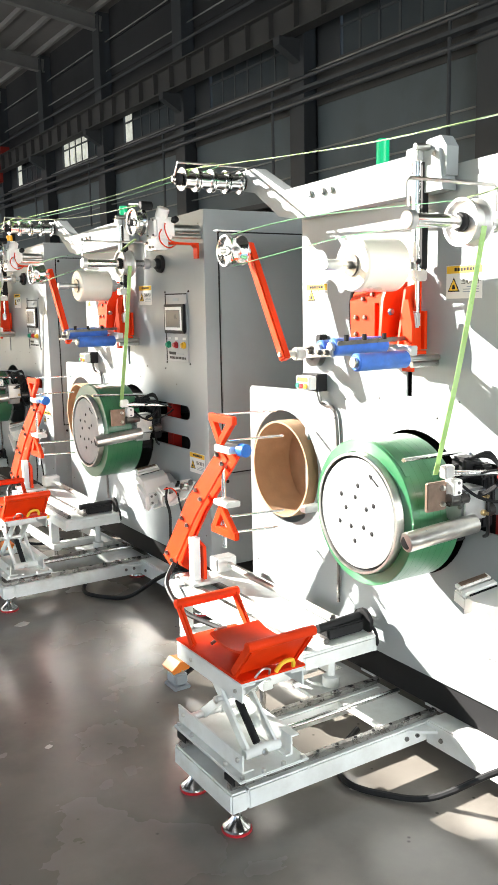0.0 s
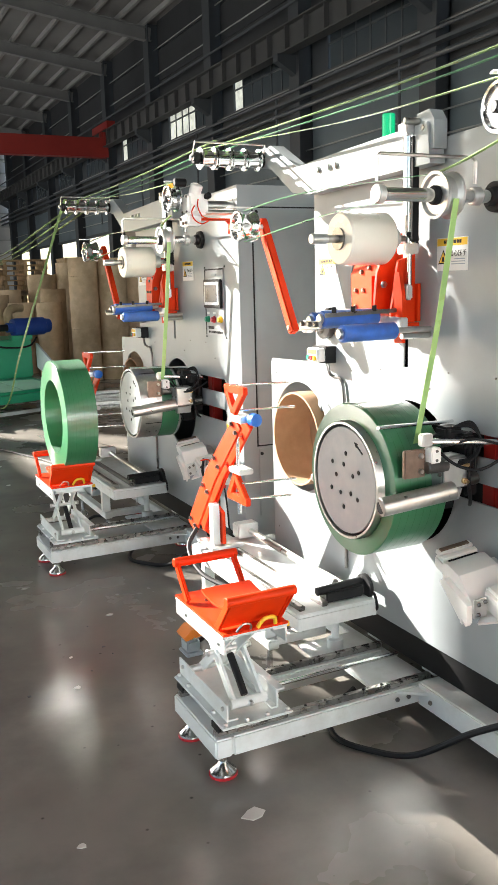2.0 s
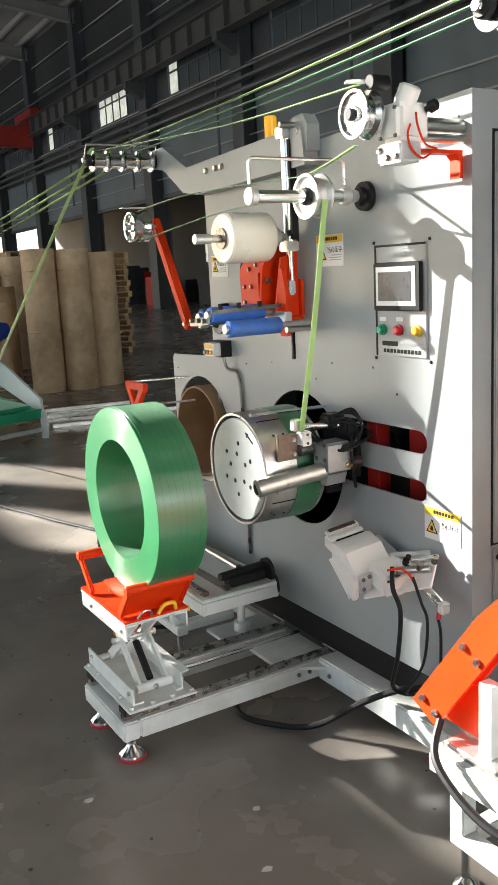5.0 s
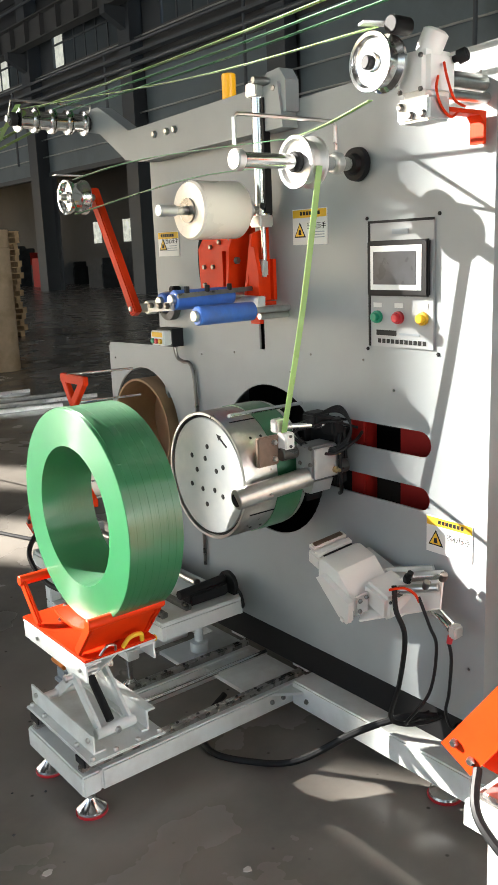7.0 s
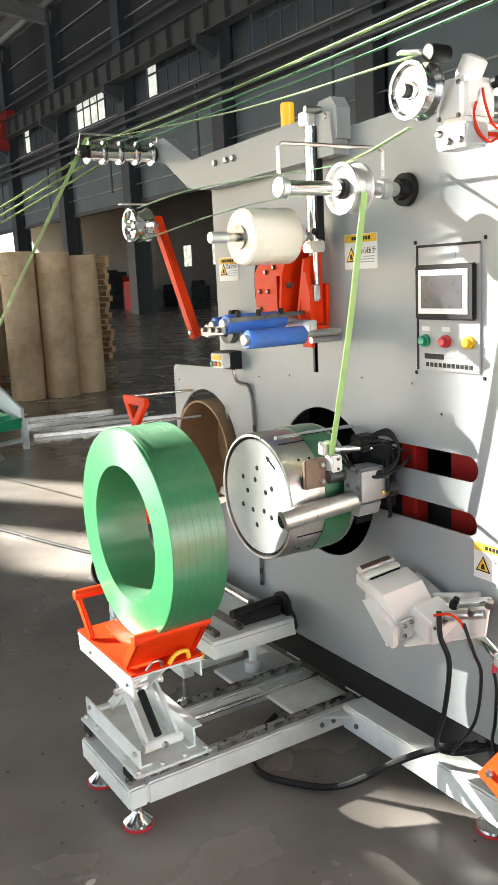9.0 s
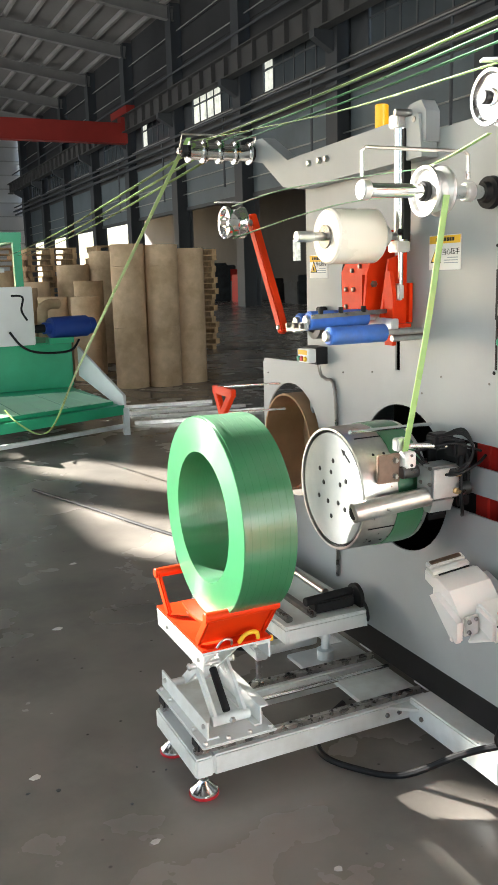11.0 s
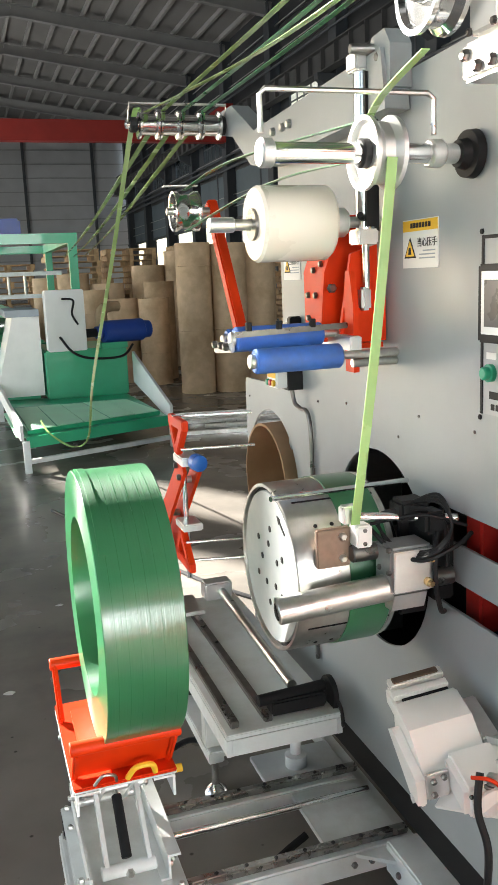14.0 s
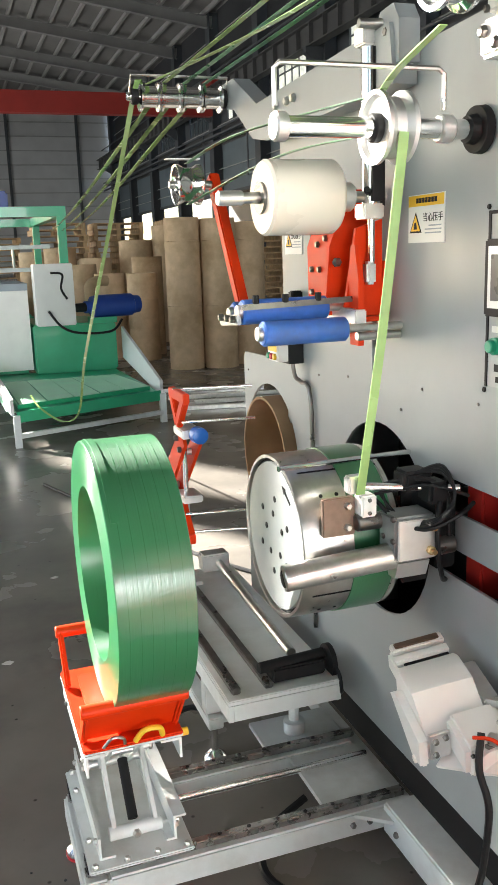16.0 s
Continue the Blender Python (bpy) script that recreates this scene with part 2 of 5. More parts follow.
def box(x0, x1, y0, y1, z0, z1, bm=None, m=None):
    bm = bm or bmesh.new()
    t = Matrix.Translation(((x0 + x1) / 2, (y0 + y1) / 2, (z0 + z1) / 2)) @ Matrix.Diagonal((abs(x1 - x0), abs(y1 - y0), abs(z1 - z0), 1))
    bmesh.ops.create_cube(bm, size=1, matrix=(m or Matrix()) @ t)
    return bm


def bar(p0, p1, w, h, bm=None, up=(0, 0, 1)):
    """A square bar from p0 to p1, w wide and h high."""
    bm = bm or bmesh.new()
    p0, p1 = Vector(p0), Vector(p1)
    d = (p1 - p0).normalized()
    u = Vector(up)
    if abs(d.dot(u)) > 0.98:
        u = Vector((1, 0, 0))
    s = d.cross(u).normalized()
    u = s.cross(d)
    r = Matrix((s, d, u)).transposed().to_4x4()
    t = Matrix.Translation((p0 + p1) / 2) @ r @ Matrix.Diagonal((w, (p1 - p0).length, h, 1))
    bmesh.ops.create_cube(bm, size=1, matrix=t)
    return bm


def lathe(p0, p1, profile, seg=28, bm=None):
    """A turned body on the axis p0 to p1; profile: (share of the length, radius)."""
    bm = bm or bmesh.new()
    p0, p1 = Vector(p0), Vector(p1)
    d = (p1 - p0)
    q = d.to_track_quat('Z', 'Y').to_matrix()
    rings = []
    for f, r in profile:
        c = p0 + d * f
        rings.append([bm.verts.new(c + q @ Vector((r * math.cos(a), r * math.sin(a), 0))) for a in (2 * math.pi * i / seg for i in range(seg))])
    for a, b in zip(rings, rings[1:]):
        for i in range(seg):
            bm.faces.new((a[i], a[(i + 1) % seg], b[(i + 1) % seg], b[i]))
    for ring in (rings[0], rings[-1]):
        if profile[0] != profile[-1]:
            bm.faces.new(ring)
    if profile[0] == profile[-1]:
        bmesh.ops.remove_doubles(bm, verts=bm.verts, dist=1e-5)
    return bm


def rod(p0, p1, r, seg=16, bm=None, lip=0.0):
    n = max((Vector(p1) - Vector(p0)).length, 1e-4)
    e = min(0.3, (lip or r * 0.15) / n)
    return lathe(p0, p1, [(0, r * 0.86), (e, r), (1 - e, r), (1, r * 0.86)], seg, bm)


def pipe(points, r, seg=8, bm=None, steps=8):
    """A round hose through points, smoothed."""
    bm = bm or bmesh.new()
    P = [Vector(p) for p in points]
    if steps > 1 and len(P) > 2:
        Q = []
        for i in range(len(P) - 1):
            a, b, c, d = P[max(i - 1, 0)], P[i], P[i + 1], P[min(i + 2, len(P) - 1)]
            for k in range(steps):
                t = k / steps
                Q.append(0.5 * ((2 * b) + (c - a) * t + (2 * a - 5 * b + 4 * c - d) * t * t + (3 * b - a - 3 * c + d) * t ** 3))
        P = Q + [P[-1]]
    rings = []
    for i, p in enumerate(P):
        d = (P[min(i + 1, len(P) - 1)] - P[max(i - 1, 0)]).normalized()
        s = d.orthogonal().normalized() if i == 0 else (s - d * s.dot(d)).normalized()
        u = d.cross(s)
        rings.append([bm.verts.new(p + (s * math.cos(a) + u * math.sin(a)) * r) for a in (2 * math.pi * k / seg for k in range(seg))])
    for a, b in zip(rings, rings[1:]):
        for i in range(seg):
            bm.faces.new((a[i], a[(i + 1) % seg], b[(i + 1) % seg], b[i]))
    bm.faces.new(rings[0])
    bm.faces.new(rings[-1])
    return bm


def ribbon(points, wide, thick=0.0016, across=(1, 0, 0), steps=6, bm=None):
    """A strap of flat section through points, smoothed."""
    bm = bm or bmesh.new()
    P = [Vector(p) for p in points]
    if steps > 1 and len(P) > 2:
        Q = []
        for i in range(len(P) - 1):
            a, b, c, d = P[max(i - 1, 0)], P[i], P[i + 1], P[min(i + 2, len(P) - 1)]
            for k in range(steps):
                t = k / steps
                Q.append(0.5 * ((2 * b) + (c - a) * t + (2 * a - 5 * b + 4 * c - d) * t * t + (3 * b - a - 3 * c + d) * t ** 3))
        P = Q + [P[-1]]
    rings = []
    for i, p in enumerate(P):
        d = (P[min(i + 1, len(P) - 1)] - P[max(i - 1, 0)]).normalized()
        s = Vector(across)
        s = (s - d * s.dot(d)).normalized() * wide / 2
        u = d.cross(s).normalized() * thick / 2
        rings.append([bm.verts.new(p + v) for v in (s + u, s - u, -s - u, -s + u)])
    for a, b in zip(rings, rings[1:]):
        for i in range(4):
            bm.faces.new((a[i], a[(i + 1) % 4], b[(i + 1) % 4], b[i]))
    bm.faces.new(rings[0])
    bm.faces.new(rings[-1])
    return bm


def slab(outline, x0, x1, axis='x', bm=None):
    """A plate with the given outline. axis x: outline in (y, z); axis z: in (x, y); axis y: in (x, z)."""
    bm = bm or bmesh.new()
    def at(p, k):
        return {'x': (k, p[0], p[1]), 'z': (p[0], p[1], k), 'y': (p[0], k, p[1])}[axis]
    a = [bm.verts.new(at(p, x0)) for p in outline]
    b = [bm.verts.new(at(p, x1)) for p in outline]
    bm.faces.new(a)
    bm.faces.new(b)
    n = len(outline)
    for i in range(n):
        bm.faces.new((a[i], a[(i + 1) % n], b[(i + 1) % n], b[i]))
    return bm


def holed_plate(outline, holes, x0, x1):
    """A plate in y and z, from x0 to x1, with openings right through it."""
    from mathutils.geometry import tessellate_polygon
    bm = bmesh.new()
    loops = [[Vector((0, y, z)) for y, z in lp] for lp in (outline, *holes)]
    flat = [v for lp in loops for v in lp]
    tris = tessellate_polygon(loops)
    for k in (x0, x1):
        vs = [bm.verts.new((k, v.y, v.z)) for v in flat]
        for t in tris:
            bm.faces.new([vs[i] for i in t])
        if k == x0:
            front = vs
    back = vs
    i0 = 0
    for lp in loops:
        n = len(lp)
        for i in range(n):
            a, b = i0 + i, i0 + (i + 1) % n
            bm.faces.new((front[a], front[b], back[b], back[a]))
        i0 += n
    return bm


def ring_points(y, z, r, n=40, a0=0.0, a1=360.0):
    return [(y + r * math.cos(radians(a0 + (a1 - a0) * i / n)), z + r * math.sin(radians(a0 + (a1 - a0) * i / n))) for i in range(n)]


def stadium(y0, y1, z, r):
    return ([(y1 + r * math.cos(a), z + r * math.sin(a)) for a in (-math.pi / 2 + math.pi * i / 10 for i in range(11))]
            + [(y0 + r * math.cos(a), z + r * math.sin(a)) for a in (math.pi / 2 + math.pi * i / 10 for i in range(11))])


# ---- the hall ----
BAY, COL0 = 9.3, 27.3
WALL_X, END_Y, NEAR_Y, LEFT_X = 20.0, 106.0, -14.0, -8.0
COLS = [COL0 + BAY * k for k in range(-4, 9)]

solo("floor", box(LEFT_X - 0.3, 34, NEAR_Y - 0.3, END_Y + 0.3, -0.12, 0.0), FLOOR, "grey polished concrete floor with stains and specks", kind="structure")


def siding(x0, x1, y0, y1, z0, z1, step, depth):
    """A wall of horizontal siding boards, facing -x."""
    bm = box(x0 + depth, x1, y0, y1, z0, z1)
    n = int((z1 - z0) / step)
    for i in range(n):
        z = z0 + (z1 - z0) * i / n
        box(x0, x0 + depth, y0, y1, z + 0.03, z + (z1 - z0) / n - 0.03, bm)
    return bm


wall = thing("wall_east", (WALL_X, 40, 0), "long hall wall of blue-grey panels, windows and dark siding", "wall", kind="structure")
edges = [NEAR_Y] + COLS + [END_Y]
for y0, y1 in zip(edges, edges[1:]):
    a, b = y0 + 0.45, y1 - 0.45
    if b - a < 1:
        continue
    part("panel", box(WALL_X + 0.3, WALL_X + 0.42, a, b, 5.75, 8.85), WALLP, wall, "blue-grey wall panel above an open bay")
    part("lintel", box(WALL_X + 0.22, WALL_X + 0.5, a, b, 5.55, 5.75), COLUMN, wall)
    part("sill_band", box(WALL_X + 0.25, WALL_X + 0.5, a, b, 8.85, 10.3), CRANEB, wall, "pale grey band under the windows")
    w0, w1 = a + 1.0, b - 1.3
    part("pier", box(WALL_X + 0.3, WALL_X + 0.5, a, w0, 10.3, 12.2), COLUMN, wall)
    part("pier", box(WALL_X + 0.3, WALL_X + 0.5, w1, b, 10.3, 12.2), COLUMN, wall)
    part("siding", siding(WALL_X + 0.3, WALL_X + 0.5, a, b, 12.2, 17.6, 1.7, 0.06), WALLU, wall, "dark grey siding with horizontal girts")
for i, c in enumerate(COLS):
    bm = box(WALL_X - 0.35, WALL_X - 0.29, c - 0.45, c + 0.45, 0, 17.4)
    box(WALL_X + 0.55, WALL_X + 0.61, c - 0.45, c + 0.45, 0, 17.4, bm)
    box(WALL_X - 0.29, WALL_X + 0.55, c - 0.03, c + 0.03, 0, 17.4, bm)
    solo("column", bm, COLUMN, "dark grey steel column of the hall", "column", kind="structure")
    solo("bracket", slab([(WALL_X - 0.35, 10.4), (WALL_X - 0.35, 11.2), (WALL_X - 1.25, 11.2), (WALL_X - 1.25, 10.9)], c - 0.2, c + 0.2, 'y'), COLUMN, "crane corbel", kind="structure")
bm = box(WALL_X - 1.15, WALL_X - 0.6, NEAR_Y, END_Y, 11.2, 11.26)
box(WALL_X - 1.15, WALL_X - 0.6, NEAR_Y, END_Y, 12.22, 12.28, bm)
box(WALL_X - 0.9, WALL_X - 0.85, NEAR_Y, END_Y, 11.26, 12.22, bm)
for k in range(75):
    y = NEAR_Y + 1.6 * k + 0.4
    box(WALL_X - 1.12, WALL_X - 0.9, y - 0.03, y + 0.03, 11.26, 12.22, bm)
solo("crane_runway_beam", bm, CRANEB, "grey steel crane runway beam along the columns", "beam", kind="structure")
for z, x, r in ((9.75, 19.5, 0.07), (8.95, 19.55, 0.10), (13.3, 19.5, 0.06)):
    solo("wall_pipe", rod((x, NEAR_Y, z), (x, END_Y, z), r, 10), PIPE, "dark pipe running along the wall", "pipe", kind="structure")
for z, x in ((6.5, 20.2), (7.3, 20.2), (10.15, 20.15), (14.4, 20.2), (15.9, 20.2)):
    solo("wall_conduit", rod((x, NEAR_Y, z), (x, END_Y, z), 0.035, 8), CHALK, "thin pale conduit along the wall panels", "conduit", kind="structure")
tray = box(19.3, 19.62, NEAR_Y, END_Y, 9.25, 9.28)
box(19.3, 19.33, NEAR_Y, END_Y, 9.28, 9.37, tray)
box(19.59, 19.62, NEAR_Y, END_Y, 9.28, 9.37, tray)
solo("cable_tray", tray, PIPE, "dark cable tray running along the columns", "cable tray", kind="structure")
for k in range(9):
    c = COLS[k] + 1.4
    solo("drop_pipe", rod((19.5, c, 6.2), (19.5, c, 9.75), 0.06, 8), PIPE, "dark pipe dropping down the wall", "pipe", kind="structure")

# windows of the far wall
for i, (y0, y1) in enumerate(zip(COLS, COLS[1:])):
    a, b = y0 + 1.45, y1 - 1.75
    w = thing("window_%d" % (i + 1), (WALL_X + 0.4, (a + b) / 2, 10.3), "high hall window with thin dark mullions", "window", kind="structure")
    lit = abs(y0 - COLS[6]) < 0.1
    for k in range(6):
        p0, p1 = a + (b - a) * k / 6, a + (b - a) * (k + 1) / 6
        for z0, z1 in ((10.36, 11.29), (11.39, 12.14)):
            part("pane", box(WALL_X + 0.40, WALL_X + 0.41, p0 + 0.05, p1 - 0.05, z0, z1), PANE if (lit and k > 1) or (k == 5 and i in (5, 7)) else GLASSD, w)
        part("mullion", box(WALL_X + 0.36, WALL_X + 0.44, p0 - 0.05, p0 + 0.05, 10.3, 12.2), PIPE, w)
    part("frame", box(WALL_X + 0.36, WALL_X + 0.44, a, b, 11.3, 11.38), PIPE, w)

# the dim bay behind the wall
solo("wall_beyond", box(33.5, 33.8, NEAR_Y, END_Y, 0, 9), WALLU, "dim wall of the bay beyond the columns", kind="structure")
solo("ceiling_beyond", box(20.6, 33.8, NEAR_Y, END_Y, 9.0, 9.2), ROOFM, "dark ceiling of the bay beyond", kind="structure")
for y, z0, z1, wd in ((60, 2.6, 4.2, 1.1), (64.5, 2.6, 4.2, 1.1), (58, 0.6, 1.4, 0.9)):
    solo("window_far", box(33.4, 33.48, y, y + wd, z0, z1), PANE, "bright window in the far bay", "window", kind="structure")
random.seed(4)
for k in range(16):
    y, x = 30 + k * 2.6 + random.uniform(-1, 1), random.uniform(22, 29)
    h = random.uniform(0.8, 2.2)
    t = thing("stored_machine", (x, y, 0), "dark machinery stored in the dim bay", "machine", "stored machinery")
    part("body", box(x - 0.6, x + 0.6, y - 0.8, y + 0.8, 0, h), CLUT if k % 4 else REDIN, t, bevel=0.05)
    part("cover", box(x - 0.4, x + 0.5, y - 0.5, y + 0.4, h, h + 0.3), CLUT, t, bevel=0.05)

# end wall and roof
end = solo("wall_end", box(LEFT_X, WALL_X + 0.5, END_Y, END_Y + 0.3, 0, 22), ENDW, "grey end wall with horizontal girts", kind="structure")
for k in range(12):
    part("girt", box(LEFT_X, WALL_X + 0.5, END_Y - 0.12, END_Y - 0.002, 1.5 * k + 1.2, 1.5 * k + 1.32), CHALK, end)
for k in range(4):
    x = LEFT_X + 2 + 7.6 * k
    solo("end_post", box(x - 0.15, x + 0.15, END_Y - 0.4, END_Y - 0.13, 0, 20), COLUMN, "steel post of the end wall", "column", kind="structure")
# the near end, unseen; its gateway is added to hold a fill lamp
near_end = box(LEFT_X, -4, NEAR_Y - 0.3, NEAR_Y, 0, 22)
box(5, WALL_X + 0.5, NEAR_Y - 0.3, NEAR_Y, 0, 22, near_end)
box(-4, 5, NEAR_Y - 0.3, NEAR_Y, 5, 22, near_end)
solo("wall_near", near_end, WALLU, "unseen grey wall with a gateway added for a fill lamp", kind="structure")
# added fill light for the faces that look towards -y
fill_lamp(0.5, NEAR_Y + 0.02, 2.5, 9.0, 4.8, 340, (0, 1, -0.05))
MID_X, EAVE, RIDGE = 6.0, 17.4, 19.4


def roof_z(x):
    return RIDGE - (RIDGE - EAVE) * abs(x - MID_X) / (WALL_X + 0.5 - MID_X)


bm = slab([(LEFT_X - 0.4, roof_z(LEFT_X - 0.4)), (MID_X, RIDGE), (WALL_X + 0.8, EAVE), (WALL_X + 0.8, EAVE + 0.15), (MID_X, RIDGE + 0.15), (LEFT_X - 0.4, roof_z(LEFT_X - 0.4) + 0.15)], NEAR_Y - 0.3, END_Y + 0.3, 'y')
solo("ceiling", bm, ROOFM, "grey profiled roof sheeting", kind="structure")
for k in range(19):
    x = LEFT_X + 0.5 + 1.5 * k
    z = roof_z(x)
    solo("purlin", box(x - 0.1, x + 0.1, NEAR_Y, END_Y, z - 0.3, z - 0.02), PURLIN, "pale steel roof purlin", "beam", kind="structure")
for c in COLS:
    bm = bmesh.new()
    for x0, x1 in ((LEFT_X + 0.2, MID_X), (MID_X, WALL_X)):
        bar((x0, c, roof_z(x0) - 0.72), (x1, c, roof_z(x1) - 0.72), 0.12, 0.75, bm)
        bar((x0, c, roof_z(x0) - 1.08), (x1, c, roof_z(x1) - 1.08), 0.42, 0.05, bm)
        bar((x0, c, roof_z(x0) - 0.36), (x1, c, roof_z(x1) - 0.36), 0.42, 0.05, bm)
    solo("roof_beam", bm, BEAMG, "grey steel roof beam", "beam", kind="structure")
crane = thing("bridge_crane", (6, 63, 10.6), "red overhead bridge crane across the hall", "crane")
bm = box(LEFT_X + 1.4, WALL_X - 0.75, 62.6, 63.4, 10.55, 11.85)
part("girder", bm, CRANER, crane)
part("end_carriage", box(WALL_X - 1.2, WALL_X - 0.62, 61.2, 64.8, 12.29, 12.75), CRANER, crane)
part("hanger", box(WALL_X - 1.15, WALL_X - 0.76, 62.6, 63.4, 11.85, 12.29), CRANER, crane)

# unseen west wall: high windows sized to the sun patches, low openings for fill lamps
SUNWIN = [(16.9, 19.65), (20.1, 22.29), (24.5, 26.15), (26.9, 28.35)]
Z0, Z1 = 8.52, 11.24
bm = box(LEFT_X - 0.3, LEFT_X, NEAR_Y, END_Y, 5.4, Z0)
box(LEFT_X - 0.3, LEFT_X, NEAR_Y, END_Y, Z1, 18.5, bm)
cuts = [NEAR_Y] + [v for w in SUNWIN for v in w] + [END_Y]
for a, b in zip(cuts[0::2], cuts[1::2]):
    box(LEFT_X - 0.3, LEFT_X, a, b, Z0, Z1, bm)
# higher sill, added to trim the sun patch of the second window
box(LEFT_X - 0.3, LEFT_X, 20.1, 22.29, Z0, 8.62, bm)
box(LEFT_X - 0.3, LEFT_X, NEAR_Y, END_Y, 0, 0.6, bm)
lows = [(-9, 0), (2, 11), (13, 22), (24, 33), (36, 47), (50, 61), (64, 75), (78, 89)]
cuts = [NEAR_Y] + [v for w in lows for v in w] + [END_Y]
for a, b in zip(cuts[0::2], cuts[1::2]):
    box(LEFT_X - 0.3, LEFT_X, a, b, 0.6, 5.4, bm)
solo("wall_west", bm, WALLU, "grey hall wall with glazed bays and high windows", kind="structure")
# added fill lamps in the low openings; there is no glass
for (a, b), watts in zip(lows, (14, 14, 42, 56, 80, 112, 150, 150)):
    fill_lamp(LEFT_X + 0.05, (a + b) / 2, 3.0, 4.6, b - a, watts)
# added band of opaque white panels on the solid wall, fill lamps in front
fill_band = thing("window_band", (LEFT_X, 15, 12), "added band of white panels behind fill lamps, high on the unseen west wall", "window", kind="structure")
for a, b, watts in ((-9, 1, 5), (3, 13, 5), (15, 25, 11), (27, 37, 45)):
    part("pane", box(LEFT_X + 0.01, LEFT_X + 0.03, a, b, 12.0, 16.0), WHITE, fill_band)
    fill_lamp(LEFT_X + 0.08, (a + b) / 2, 14.0, 3.8, b - a, watts, (1, 0, -1.3), 95)


# ---- background goods ----
def stacked_tube(x, y, r, heights, label):
    t = thing("paper_tube_stack", (x, y, 0), label, "paper tube", "stacked paper tubes")
    z = 0.0
    for h in heights:
        part("tube", lathe((x, y, z), (x, y, z + h), [(0, r), (1, r), (1, r * 0.9), (0, r * 0.9), (0, r)], 28), KRAFT, t)
        z += h + 0.004
    return t


TALL = "tall brown kraft paper tubes stacked upright"
for x, y, r, hs in ((4.45, 17.2, 0.25, (0.9, 0.9, 0.32)), (4.95, 17.1, 0.25, (0.9, 0.9, 0.30)), (5.45, 17.3, 0.25, (0.9, 0.9, 0.25)), 
                    (4.72, 17.75, 0.25, (0.9, 0.9, 0.3)), (5.3, 17.9, 0.25, (1.0, 1.0)), (5.8, 18.2, 0.25, (0.9, 0.9, 0.2))):
    stacked_tube(x, y, r, hs, TALL)
for x, y, r, hs in ((4.3, 20.6, 0.30, (0.5, 0.5)), (3.9, 21.4, 0.30, (0.5, 0.6, 0.5)), (4.7, 21.5, 0.32, (0.8, 0.5, 0.6)), (3.6, 20.9, 0.27, (0.45, 0.45)), (3.3, 21.7, 0.3, (0.9, 0.9)), (5.3, 21.3, 0.32, (0.9, 0.9, 0.35)), (4.05, 19.9, 0.26, (0.4, 0.4)), (2.9, 22.4, 0.3, (0.9, 0.85)), (4.15, 18.6, 0.24, (0.5, 0.45, 0.4)), (3.75, 19.2, 0.25, (0.5, 0.5, 0.35)), (3.45, 20.2, 0.26, (0.6, 0.5, 0.4)), (4.4, 19.3, 0.25, (0.8, 0.8)), (3.1, 21.0, 0.28, (0.7, 0.6))):
    stacked_tube(x, y, r, hs, "short brown paper tubes stacked on one another")


def pallet(x, y, z):
    t = thing("pallet", (x, y, z), "rough wooden pallet in a stack", "pallet", "stacked pallets")
    for k in range(5):
        part("board", box(x - 0.55, x + 0.55, y - 0.5 + 0.22 * k, y - 0.38 + 0.22 * k, z + 0.10, z + 0.122), WOOD, t)
    for k in (-0.5, 0, 0.5):
        part("bearer", box(x + k - 0.045, x + k + 0.045, y - 0.5, y + 0.5, z, z + 0.10), WOOD, t)
    return t


first = pallet(3.6, 24.2, 0)
for k in range(1, 19):
    copy_thing(first, pose(3.6 + random.uniform(-0.04, 0.04), 24.2 + random.uniform(-0.04, 0.04), 0.123 * k, 0, 0, random.uniform(-2, 2)))
for x, y, n in ((4.9, 24.6, 19), (6.2, 23.5, 19), (2.3, 25.4, 17), (7.6, 23.0, 18)):
    for k in range(n):
        copy_thing(first, pose(x + random.uniform(-0.05, 0.05), y + random.uniform(-0.05, 0.05), 0.123 * k, 0, 0, random.uniform(-3, 3)))


